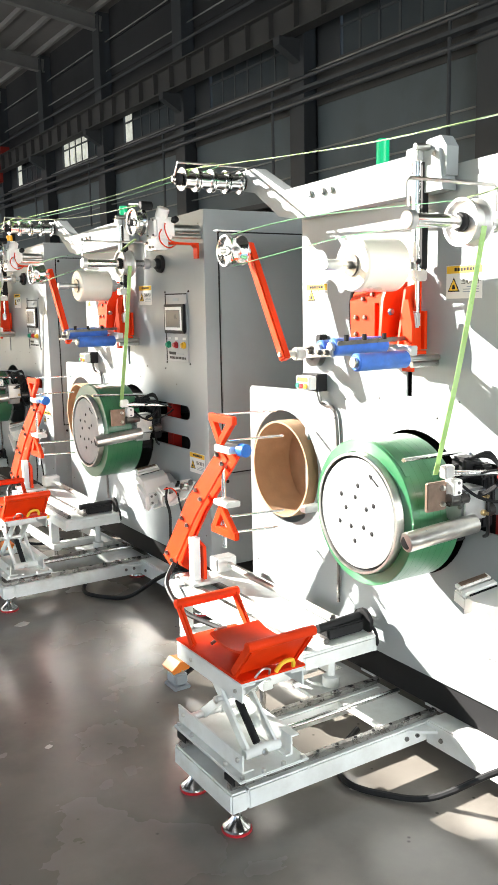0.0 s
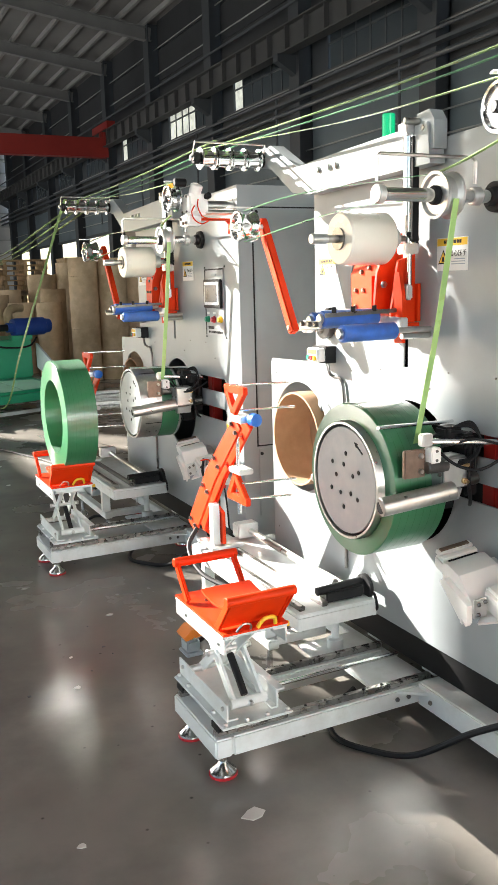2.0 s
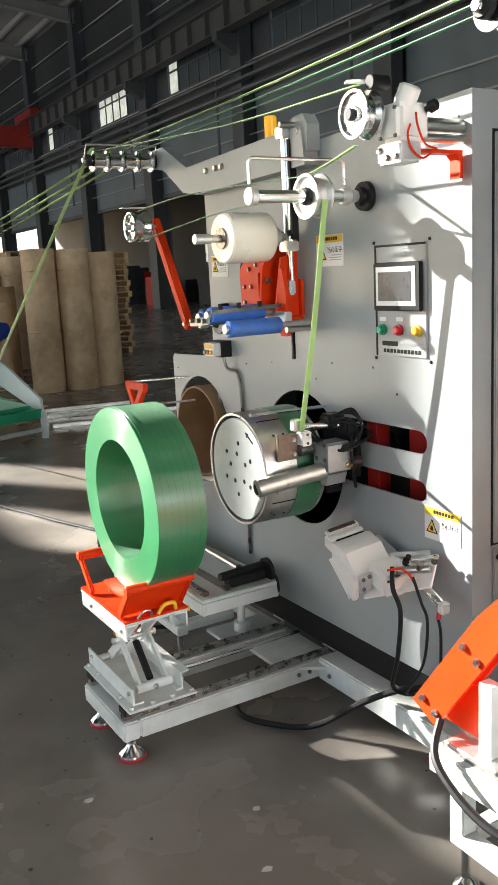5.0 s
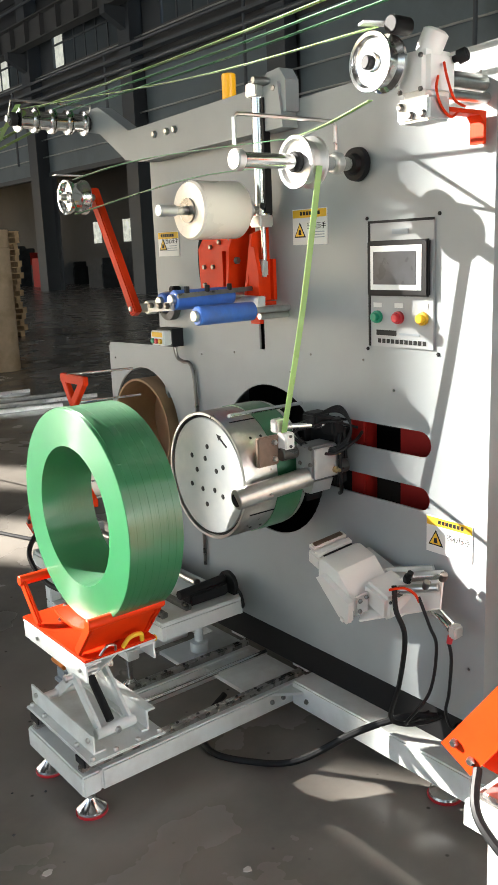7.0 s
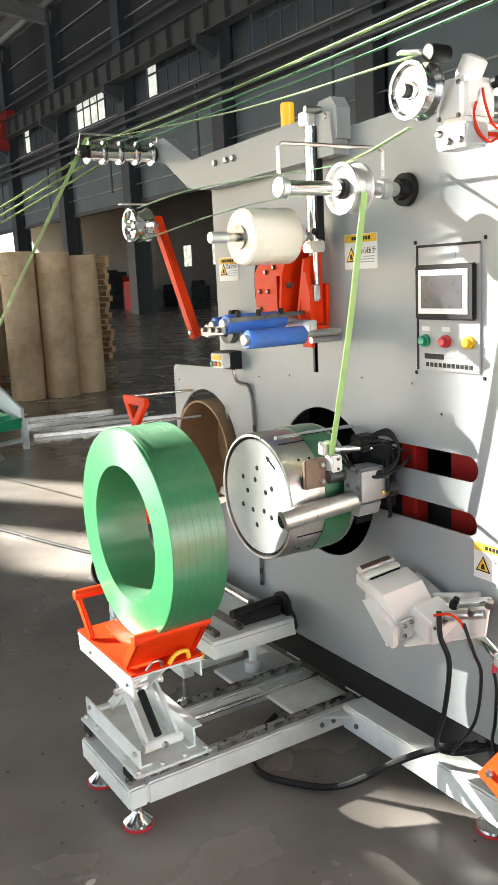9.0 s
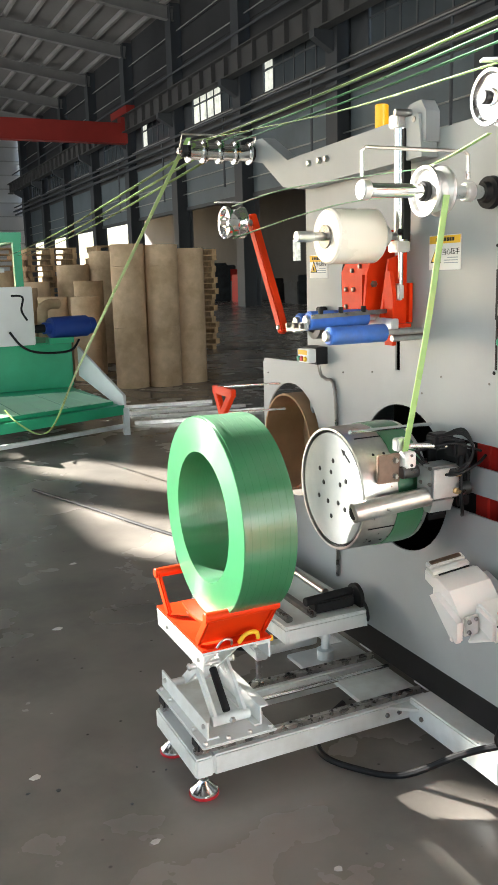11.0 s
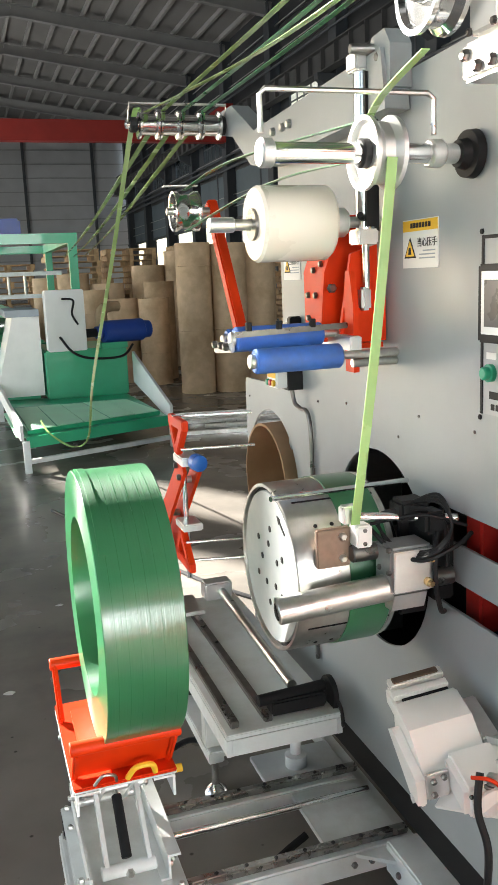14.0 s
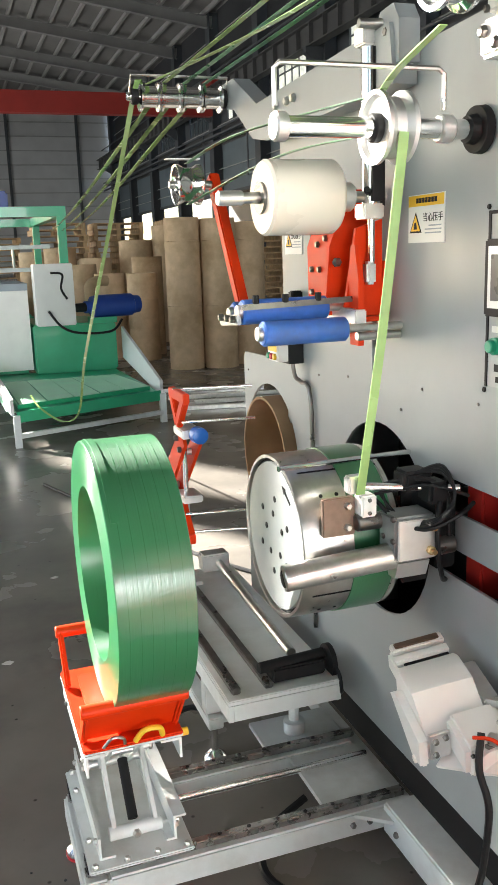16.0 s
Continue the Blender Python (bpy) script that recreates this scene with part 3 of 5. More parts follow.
def green_line():
    t = thing("strap_extrusion_line", (2.4, 14.5, 0), "green strap production line with outfeed tray and blue motor", "production line")
    part("tray", slab([(1.70, 12.85), (3.10, 13.38), (3.05, 15.3), (1.62, 15.6)], 0.29, 0.31, 'z'), LINEGREEN, t)
    part("tray_front", bar((1.70, 12.84, 0.27), (3.12, 13.36, 0.27), 0.02, 0.10), LINEGREEN, t)
    for k in range(5):
        part("strap_sheet", slab([(1.74 + 0.26 * k, 13.0 + 0.095 * k), (1.985 + 0.26 * k, 13.09 + 0.095 * k), (1.93 + 0.24 * k, 14.5), (1.70 + 0.24 * k, 14.5)], 0.352 + 0.004 * (k % 2), 0.358 + 0.004 * (k % 2), 'z'), SHEET, t, "pale green strap sheet lying on the tray")
    part("side_plate", bar((1.66, 12.84, 0.36), (1.55, 16.5, 0.50), 0.03, 0.14), WHITE, t, "white side plate")
    part("side_plate", slab([(13.36, 0.26), (13.36, 0.42), (15.2, 0.82), (15.2, 0.46)], 3.12, 3.15), WHITE, t, "white side plate")
    part("front_bar", bar((1.68, 12.82, 0.10), (3.15, 13.36, 0.10), 0.05, 0.04), FRAME, t)
    part("sheet_support", slab([(1.72, 13.02), (3.05, 13.5), (3.0, 14.6), (1.68, 14.7)], 0.311, 0.346, 'z'), LINEGREEN, t)
    for x, y in ((1.69, 12.82), (3.14, 13.36), (1.60, 16.0), (3.1, 15.2)):
        part("leg", box(x - 0.03, x + 0.03, y - 0.03, y + 0.03, 0, 0.288), FRAME, t)
    part("housing", box(2.12, 3.08, 15.3, 16.6, 0.31, 0.88), LINEGREEN, t, bevel=0.02)
    part("hopper", slab([(1.55, 0.36), (2.1, 0.36), (2.1, 1.28), (1.80, 1.28)], 15.4, 16.6, 'y'), SEALER, t)
    part("hopper_lid", box(1.72, 2.1, 15.35, 16.65, 1.281, 1.36), PEDALG, t)
    cab = part("control_cabinet", box(2.15, 2.58, 15.0, 15.3, 0.885, 1.57), WHITE, t, "white control cabinet", bevel=0.01)
    part("cable", pipe([(2.33, 14.98, 1.47), (2.45, 14.94, 1.45), (2.43, 14.95, 1.3), (2.49, 14.96, 1.18)], 0.012), RUBBER, cab)
    part("cable", pipe([(2.28, 14.98, 1.05), (2.40, 14.9, 0.88), (2.6, 14.88, 0.80), (2.95, 14.9, 0.80), (3.1, 15.0, 0.92)], 0.014), RUBBER, cab)
    part("motor", lathe((2.70, 15.1, 1.07), (3.36, 15.3, 1.07), [(0, 0.07), (0.12, 0.07), (0.13, 0.12), (0.2, 0.13), (0.85, 0.13), (0.87, 0.11), (1, 0.10)], 24), MOTORB, t, "blue electric motor")
    part("coupling", rod((2.58, 15.06, 1.07), (2.72, 15.1, 1.07), 0.05), BLACK, t)
    part("motor_base", box(2.75, 3.05, 15.05, 15.28, 0.885, 0.95), LINEGREEN, t)
    for x, y in ((1.2, 16.8), (2.62, 16.0), (1.2, 19.5), (2.62, 19.0)):
        part("post", box(x - 0.05, x + 0.05, y - 0.05, y + 0.05, 0.885 if x > 2 and y < 17 else 0, 2.12), LINEGREEN, t)
    part("beam", box(0.2, 2.68, 15.94, 16.06, 2.12, 2.24), LINEGREEN, t)
    part("beam", box(2.57, 2.67, 16.06, 19.6, 2.12, 2.24), LINEGREEN, t)
    part("beam", box(0.2, 2.57, 19.3, 19.4, 2.12, 2.24), LINEGREEN, t)
    part("rail", box(0.2, 2.5, 16.3, 16.36, 1.75, 1.8), FRAME, t)
    part("blue_motor", box(1.55, 2.1, 17.0, 17.6, 2.25, 2.5), MOTORB, t, "blue gearmotor on the top frame", bevel=0.03)
    part("bed", box(0.4, 2.3, 17, 26, 0.5, 0.9), LINEGREEN, t, bevel=0.03)
    for k in range(6):
        part("roller", rod((0.5, 17.6 + 1.3 * k, 1.1), (2.2, 17.6 + 1.3 * k, 1.1), 0.12), STEEL, t)
    part("upper_strap_web", slab([(0.6, 17), (2.1, 17), (2.1, 25), (0.6, 25)], 1.23, 1.24, 'z'), SHEET, t)
    elbow = part("suction_pipe", pipe([(2.95, 16.3, 0.89), (2.95, 16.3, 1.15), (2.97, 16.32, 1.27), (3.07, 16.38, 1.32), (3.2, 16.45, 1.32)], 0.07, 14), KRAFT, t, "pale bent suction pipe")
    for k in range(9):
        part("guide_bar", rod((0.45 + 0.2 * k, 16.34, 1.5), (0.45 + 0.2 * k, 16.34, 1.76), 0.018, 8), STEEL, t)
    part("guide_rail", bar((0.3, 16.34, 1.5), (2.4, 16.34, 1.5), 0.05, 0.05), FRAME, t)
    part("drive_box", box(0.7, 1.5, 16.5, 16.9, 1.30, 1.62), CLUT, t, "dark drive box", bevel=0.02)
    for k in range(6):
        part("top_rod", rod((0.5 + 0.22 * k, 15.98, 1.86), (0.5 + 0.22 * k, 15.98, 2.12), 0.014, 8), STEEL, t)
    part("lower_web", slab([(1.62, 13.05), (1.72, 12.95), (1.66, 14.6), (1.58, 14.6)], 0.29, 0.30, 'z'), SHEET, t)
    for y in (17.5, 21.5, 25.5):
        part("leg", box(0.5, 2.2, y - 0.1, y + 0.1, 0, 0.5), LINEGREEN, t)
    return t


line = green_line()


def strap_tangle(x, y, seed):
    """Waste strap lying in loops on the floor."""
    rng = random.Random(seed)
    t = thing("strap_tangle", (x, y, 0), "tangled waste strap, pale green, in loops on the floor", "strap", "strap tangles")
    for k in range(7):
        cx, cy, r = x + rng.uniform(-0.25, 0.25), y + rng.uniform(-0.3, 0.3), rng.uniform(0.12, 0.3)
        a0 = rng.uniform(0, 6.28)
        pts = [(cx + r * math.cos(a0 + 0.7 * i) * rng.uniform(0.8, 1.2), cy + r * math.sin(a0 + 0.7 * i) * rng.uniform(0.8, 1.2), 0.02 + 0.03 * k + rng.uniform(0, 0.06)) for i in range(9)]
        part("strap_loop", ribbon(pts, 0.018, across=(0, 0, 1)), SHEET, t)
    return t


for k, (x, y) in enumerate(((1.15, 14.6), (1.0, 15.7), (0.75, 16.6))):
    strap_tangle(x, y, 30 + k)


# ---- the winding machines ----
FX = 2.26                      # front plane of the machines
AY, AZ = 7.075, 0.945          # axis of the winding drum
PITCH_B, PITCH_A = -2.31, -4.685


def bolt(p, d, r=0.008, h=0.008, bm=None):
    p, d = Vector(p), Vector(d)
    return lathe(p, p + d * h, [(0, r), (0.6, r), (1, r * 0.7)], 6, bm)


def pulley(p0, p1, r, hub, bm=None, seg=32):
    """A grooved wheel with open web between p0 and p1."""
    return lathe(p0, p1, [(0, hub), (0, r * 0.30), (0.16, r * 0.34), (0.18, r * 0.80), (0.02, r * 0.88), (0.0, r), (0.14, r), (0.34, r * 0.84), (0.66, r * 0.84), (0.86, r), (1, r), (0.98, r * 0.88), (0.82, r * 0.80), (0.84, r * 0.34), (1, r * 0.30), (1, hub)], seg, bm)


def lettering(text, size, centre):
    """Letters facing -x, upright, round a centre."""
    curve = bpy.data.curves.new("lettering", 'FONT')
    curve.body, curve.size, curve.extrude = text, size, 0.0004
    curve.align_x = 'CENTER'
    ob = bpy.data.objects.new("lettering", curve)
    scene.collection.objects.link(ob)
    bpy.context.view_layer.update()
    me = bpy.data.meshes.new_from_object(ob.evaluated_get(bpy.context.evaluated_depsgraph_get()))
    bm = bmesh.new()
    bm.from_mesh(me)
    bm.transform(Matrix.Translation(centre) @ Matrix(((0, 0, -1), (-1, 0, 0), (0, 1, 0))).to_4x4())
    bpy.data.objects.remove(ob)
    bpy.data.meshes.remove(me)
    bpy.data.curves.remove(curve)
    return bm


CAUTION = "\u5f53\u5fc3\u538b\u624b"


def winding_machine():
    m = thing("winding_machine", (FX, 7.2, 0), "pale grey strap winding machine with drum, rollers and touch panel", "winding machine", "winding machines in a row")
    # front plate with its openings
    outline = [(6.27, 0.283), (8.25, 0.29), (8.25, 1.245), (8.235, 1.265), (7.83, 1.275), (7.83, 2.0), (7.2, 2.06), (6.27, 2.095)]
    holes = [ring_points(7.165, 0.92, 0.262, 44), stadium(6.50, 6.885, 1.075, 0.038), stadium(6.50, 6.905, 0.915, 0.034),
             ring_points(7.98, 0.925, 0.25, 40), [(7.178, 1.30), (7.206, 1.30), (7.206, 1.62), (7.178, 1.62)]]
    plate = part("front_plate", holed_plate(outline, holes, FX, FX + 0.008), PAINT, m)
    for y, z in ((6.72, 1.30), (6.95, 1.30), (7.35, 1.28), (7.55, 1.26), (6.6, 1.22), (8.2, 1.2), (8.2, 0.45), (6.32, 0.45), (6.32, 2.03), (7.05, 1.235)):
        part("screw", bolt((FX, y, z), (-1, 0, 0), 0.004, 0.003), RAIL, plate)
    # cabinet behind
    part("side_wall", box(FX + 0.008, 3.35, 6.27, 6.29, 0.285, 2.095), PAINT, m)
    part("side_wall", box(FX + 0.008, 3.35, 7.81, 7.83, 0.285, 1.98), PAINT, m)
    part("top", box(FX + 0.008, 3.35, 6.29, 7.81, 2.04, 2.056), PAINT, m)
    part("back", box(3.33, 3.35, 6.29, 7.81, 0.34, 2.04), PAINT, m)
    # floor and inner wall near-black, so shade inside is put in the colour
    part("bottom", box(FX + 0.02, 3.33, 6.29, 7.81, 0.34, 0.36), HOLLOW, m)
    part("inner_wall", box(FX + 0.42, FX + 0.44, 6.29, 7.81, 0.36, 2.03), HOLLOW, m, "near-black inside wall that stands for shade in the cabinet")
    part("inner_carriage", box(FX + 0.12, FX + 0.30, 6.54, 6.69, 0.80, 1.16), REDIN, m, "red carriage behind the slots", bevel=0.01)
    part("inner_slide", box(FX + 0.05, FX + 0.11, 6.765, 6.83, 0.82, 1.14), REDIN, m, "red slide behind the slots", bevel=0.006)
    part("inner_core_wall", box(FX + 0.30, FX + 0.32, 7.84, 8.24, 0.4, 1.24), PAINT, m)
    d = part("side_door", box(FX + 0.085, 3.26, 6.262, 6.27, 0.78, 1.985), PAINT, m, bevel=0.003)
    part("door_gasket", box(FX + 0.078, 3.267, 6.267, 6.2695, 0.773, 1.992), BLACK, d)
    part("door_lock", rod((FX + 0.10, 6.262, 1.965), (FX + 0.10, 6.257, 1.965), 0.009), BLACK, d)
    d = part("lower_door", box(FX + 0.085, 3.26, 6.262, 6.27, 0.40, 0.765), PAINT, m, bevel=0.003)
    part("door_lock", rod((FX + 0.10, 6.262, 0.735), (FX + 0.10, 6.257, 0.735), 0.009), BLACK, d)
    # base
    part("base_beam", box(2.195, 2.30, 6.15, 7.018, 0.072, 0.162), FRAME, m, bevel=0.006)
    part("base_beam", box(2.262, 2.30, 7.0195, 8.30, 0.072, 0.13), FRAME, m, bevel=0.004)
    part("base_beam", box(3.2, 3.28, 6.2, 8.2, 0.10, 0.34), FRAME, m, bevel=0.006)
    # solid near-black strip in place of the shade below the plate
    part("shade_strip", box(2.285, 2.299, 6.2, 8.25, 0.163, 0.335), HOLLOW, m, "near-black strip that stands for shade under the front plate")
    for y0 in (6.2, 7.05, 7.42, 8.2):
        part("cross_beam", box(2.30, 3.2, y0, y0 + 0.08, 0.142, 0.215), FRAME, m)
    for x, y in ((2.262, 6.40), (2.262, 7.2), (2.262, 8.1), (3.24, 6.4), (3.24, 8.0)):
        f = part("levelling_foot", lathe((x, y, 0.012), (x, y, 0.11), [(0, 0.05), (0.08, 0.048), (0.20, 0.028), (0.30, 0.018), (0.34, 0.009), (1, 0.009)], 20), CHROME, m)
        part("foot_pad", rod((x, y, 0), (x, y, 0.0125), 0.053, 20), BTN_R, f, "red rubber pad")
    # outrigger frame for the lift table
    b = part("rail_beam", box(1.447, 2.261, 7.02, 7.085, 0.075, 0.145), FRAME, m, bevel=0.006)
    part("rail_beam", box(1.447, 2.261, 7.335, 7.40, 0.075, 0.145), FRAME, m, bevel=0.006)
    part("end_beam", box(1.383, 1.446, 7.02, 7.40, 0.075, 0.144), FRAME, m, bevel=0.006)
    part("cross_plate", box(2.05, 2.261, 7.088, 7.332, 0.125, 0.14), FRAME, m)
    fp = part("foot_plate", box(2.0, 2.261, 7.403, 7.57, 0.122, 0.137), FRAME, m, bevel=0.002)
    part("plate_screw", bolt((2.15, 7.53, 0.137), (0, 0, 1), 0.007, 0.005), RAIL, fp)
    part("corner_gusset", slab([(2.11, 7.0195), (2.194, 7.0195), (2.194, 6.955)], 0.132, 0.142, 'z'), FRAME, m)
    for x in (2.105, 2.155):
        part("screw", bolt((x, 7.02, 0.112), (0, -1, 0), 0.009, 0.009), RAIL, b)
    part("screw", bolt((2.195, 6.94, 0.112), (-1, 0, 0), 0.009, 0.009), RAIL, b)
    for y in (7.052, 7.367):
        r = part("guide_rail", bar((1.392, y, 0.1565), (2.275, y, 0.1565), 0.026, 0.022), RAILS, m, bevel=0.004)
        for k in range(10):
            part("rail_bolt", bolt((1.42 + 0.08 * k, y, 0.1676), (0, 0, 1), 0.006, 0.003), BLACK, r)
    part("drive_rod", rod((1.55, 7.21, 0.185), (2.24, 7.21, 0.185), 0.009), CHROME, m)
    for y in (7.052, 7.33):
        f = part("levelling_foot", lathe((1.42, y, 0.012), (1.42, y, 0.085), [(0, 0.046), (0.1, 0.045), (0.42, 0.020), (0.58, 0.015), (0.62, 0.009), (1, 0.009)], 20), CHROME, m)
        part("foot_pad", rod((1.42, y, 0), (1.42, y, 0.0125), 0.049, 20), BTN_R, f, "red rubber pad")
    # winding drum
    drum = part("drum", lathe((1.918, AY, AZ), (2.16, AY, AZ), [(0.05, 0.15), (0.05, 0.193), (0, 0.194), (0, 0.2015), (0.01, 0.203), (0.95, 0.203), (0.95, 0.205), (1, 0.204), (1, 0.10)], 64), STEEL, m, "brushed steel expanding drum")
    face = part("drum_face", lathe((1.922, AY, AZ), (1.94, AY, AZ), [(0, 0.183), (0.2, 0.1845), (1, 0.1845)], 64), DISC, drum, "white drum face with bolt holes")
    # near-black ring, shade of the rim gap put in as colour
    part("rim_gap", lathe((1.9285, AY, AZ), (1.9295, AY, AZ), [(0, 0.17), (0, 0.194), (1, 0.194), (1, 0.17)], 64), HOLLOW, drum, "near-black ring that stands for the shaded gap round the drum face")
    for r, n, off in ((0.055, 5, 0.2), (0.095, 6, 0.6)):
        for k in range(n):
            a = off + 2 * math.pi * k / n
            part("bolt_hole", rod((1.9205, AY + r * math.cos(a), AZ + r * math.sin(a)), (1.923, AY + r * math.cos(a), AZ + r * math.sin(a)), 0.0085, 10), BLACK, drum)
    turn = Matrix.Translation((0, AY, AZ)) @ Matrix.Rotation(radians(35), 4, 'X') @ Matrix.Translation((0, -AY, -AZ))
    shaft = slab([(AY - 0.028, AZ + 0.148), (AY + 0.012, AZ + 0.148), (AY + 0.012, AZ + 0.142), (AY + 0.032, AZ + 0.151), (AY + 0.012, AZ + 0.160), (AY + 0.012, AZ + 0.154), (AY - 0.028, AZ + 0.154)], 1.9205, 1.923)
    shaft.transform(turn)
    part("arrow_mark", shaft, BLACK, drum, "black arrow mark")
    for k in range(4):
        a = 0.5 + math.pi / 2 * k
        q = Vector((0, math.cos(a), math.sin(a)))
        c = Vector((0, AY, AZ)) + q * 0.2025
        part("segment_seam", bar((1.945, c.y, c.z), (2.15, c.y, c.z), 0.004, 0.004, up=q), HOLLOW, drum)
        for s in (1.98, 2.02, 2.06):
            c2 = Vector((s, AY, AZ)) + Vector((0, math.cos(a + 0.35), math.sin(a + 0.35))) * 0.2025
            part("pin_hole", rod(c2, c2 + Vector((0, math.cos(a + 0.35), math.sin(a + 0.35))) * 0.002, 0.005, 8), BLACK, drum)
    part("drum_shaft", rod((2.16, AY, AZ), (2.62, AY, AZ), 0.055, 24), RAIL, m)
    part("back_flange", lathe((2.17, AY, AZ), (2.20, AY, AZ), [(0, 0.06), (0, 0.14), (1, 0.14), (1, 0.06)], 40), HOLLOW, m)
    # cardboard core store behind the round opening
    part("core_guide", lathe((2.225, 7.965, 0.92), (2.42, 7.965, 0.92), [(0, 0.212), (1, 0.212), (1, 0.203), (0, 0.203), (0, 0.212)], 44), CARD, m, "brown cardboard core tube in the round opening")
    part("core_backing", rod((2.42, 7.965, 0.92), (2.43, 7.965, 0.92), 0.22, 40), CARD, m)
    part("core_clamp", box(2.17, 2.25, 7.70, 7.74, 0.78, 0.81), ALU, m, bevel=0.004)
    # strap head: tensioning arm, guide rod and roller tube
    h = part("swing_block", box(2.088, 2.19, 6.765, 6.845, 0.95, 1.055), GUN, m, "dull steel head block", bevel=0.006)
    part("block_cover", box(2.092, 2.186, 6.757, 6.7645, 0.957, 1.048), ALU, h, bevel=0.002)
    for xx, z in ((2.17, 0.975), (2.17, 1.03)):
        part("brass_fitting", lathe((xx, 6.757, z), (xx, 6.735, z), [(0, 0.010), (0.4, 0.010), (0.45, 0.006), (1, 0.006)], 12), BRASS, h)
    part("clamp_foot", slab([(6.775, 0.945), (6.835, 0.945), (6.82, 0.905), (6.79, 0.905)], 2.10, 2.18), ALU, h, bevel=0.003)
    for y, z in ((6.775, 1.0), (6.775, 1.05), (6.82, 1.0)):
        part("screw", bolt((2.09, y, z), (-1, 0, 0), 0.007, 0.008), RAIL, h)
    tube = part("roller_tube", lathe((1.85, 6.835, 0.930), (2.10, 6.80, 0.958), [(0, 0.018), (0, 0.028), (0.01, 0.030), (1, 0.030)], 28), STEEL, m, "polished roller tube")
    part("tube_bore", rod((1.8495, 6.835, 0.930), (1.852, 6.835, 0.930), 0.021), HOLLOW, tube)
    part("tube_hub", rod((2.10, 6.80, 0.958), (2.25, 6.79, 0.97), 0.022), RAIL, m)
    part("guide_rod", rod((1.85, 6.85, 1.175), (2.25, 6.99, 1.14), 0.0065), CHROME, m)
    bp = part("bolt_plate", box(1.955, 2.035, 6.855, 6.87, 1.00, 1.09), BRONZE, m, "brown steel plate with bolts", bevel=0.003)
    for x, z in ((2.015, 1.02), (2.015, 1.07)):
        part("bolt", bolt((x, 6.855, z), (0, -1, 0), 0.009, 0.012), STEEL, bp)
    s = part("sensor_head", box(2.037, 2.075, 6.826, 6.868, 1.045, 1.095), SEALER, m, "white strap sensor", bevel=0.004)
    for z in (1.055, 1.085):
        part("screw", bolt((2.056, 6.826, z), (0, -1, 0), 0.005, 0.005), RAIL, s)
    part("sensor_wire", pipe([(2.08, 6.85, 1.08), (2.11, 6.80, 1.04), (2.15, 6.74, 1.03), (2.22, 6.72, 1.06), (2.262, 6.73, 1.08)], 0.005), RUBBER, s)
    part("sensor_wire", pipe([(2.08, 6.85, 1.09), (2.12, 6.83, 1.10), (2.17, 6.77, 1.12), (2.262, 6.75, 1.09)], 0.004), RUBBER, s)
    part("piston", rod((2.03, 6.85, 1.115), (2.258, 6.78, 1.10), 0.009), CHROME, m)
    part("clevis", box(2.01, 2.05, 6.835, 6.865, 1.10, 1.14), ALU, m, bevel=0.004)
    for k, (y, z) in enumerate(((6.83, 1.12), (6.87, 0.90), (6.79, 1.10))):
        part("head_block", box(2.13 + 0.02 * k, 2.20 + 0.01 * k, y - 0.03, y + 0.03, z - 0.025, z + 0.025), BLACK, h, bevel=0.008)
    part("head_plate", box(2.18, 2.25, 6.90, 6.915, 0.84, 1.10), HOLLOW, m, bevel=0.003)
    part("head_roller", rod((2.03, 6.845, 1.03), (2.11, 6.845, 1.03), 0.02), RAIL, m)
    part("cable_loop", pipe([(2.23, 6.80, 1.12), (2.19, 6.755, 1.06), (2.185, 6.75, 0.98), (2.21, 6.77, 0.90), (2.25, 6.82, 0.87)], 0.006), RUBBER, m)
    part("cable_loop", pipe([(2.10, 6.87, 1.10), (2.16, 6.80, 1.13), (2.215, 6.77, 1.10), (2.22, 6.76, 1.0)], 0.006), RUBBER, m)
    for k in range(4):
        part("looped_wire", pipe([(2.10, 6.86, 1.085 + 0.004 * k), (2.12, 6.80, 1.045 - 0.008 * k), (2.17, 6.74 - 0.006 * k, 1.05), (2.21, 6.725, 1.10), (2.20, 6.76, 1.145 + 0.006 * k), (2.16, 6.81, 1.14), (2.14, 6.84, 1.12)], 0.0035), RUBBER, m)
    part("sliding_bracket", box(2.205, 2.258, 6.79, 6.93, 0.91, 1.09), HOLLOW, m, bevel=0.006)
    # top bar with the multi-roller
    arm = slab([(6.98, 1.985), (7.78, 1.965), (7.90, 1.985), (8.08, 2.10), (8.22, 2.125), (8.22, 2.20), (8.08, 2.20), (7.86, 2.085), (7.0, 2.115)], FX - 0.065, FX - 0.004)
    part("top_bar", arm, PAINT, m, bevel=0.012)
    for y in (7.55, 7.60, 7.68):
        part("screw", bolt((FX - 0.065, y, 2.05), (-1, 0, 0), 0.013, 0.012), STEEL, m)
    mr = part("multi_roller_shaft", rod((1.85, 8.17, 2.15), (2.20, 8.17, 2.15), 0.014), CHROME, m)
    for k in range(4):
        x = 1.893 + 0.072 * k
        part("strap_roller", lathe((x, 8.17, 2.15), (x + 0.068, 8.17, 2.15), [(0, 0.016), (0, 0.047), (0.10, 0.047), (0.17, 0.034), (0.83, 0.034), (0.90, 0.047), (1, 0.047), (1, 0.016)], 32), CHROME, mr)
    part("guard_wire", pipe([(1.86, 8.17, 2.155), (1.86, 8.14, 2.212), (2.195, 8.14, 2.212), (2.195, 8.17, 2.155)], 0.005, steps=1), STEEL, mr)
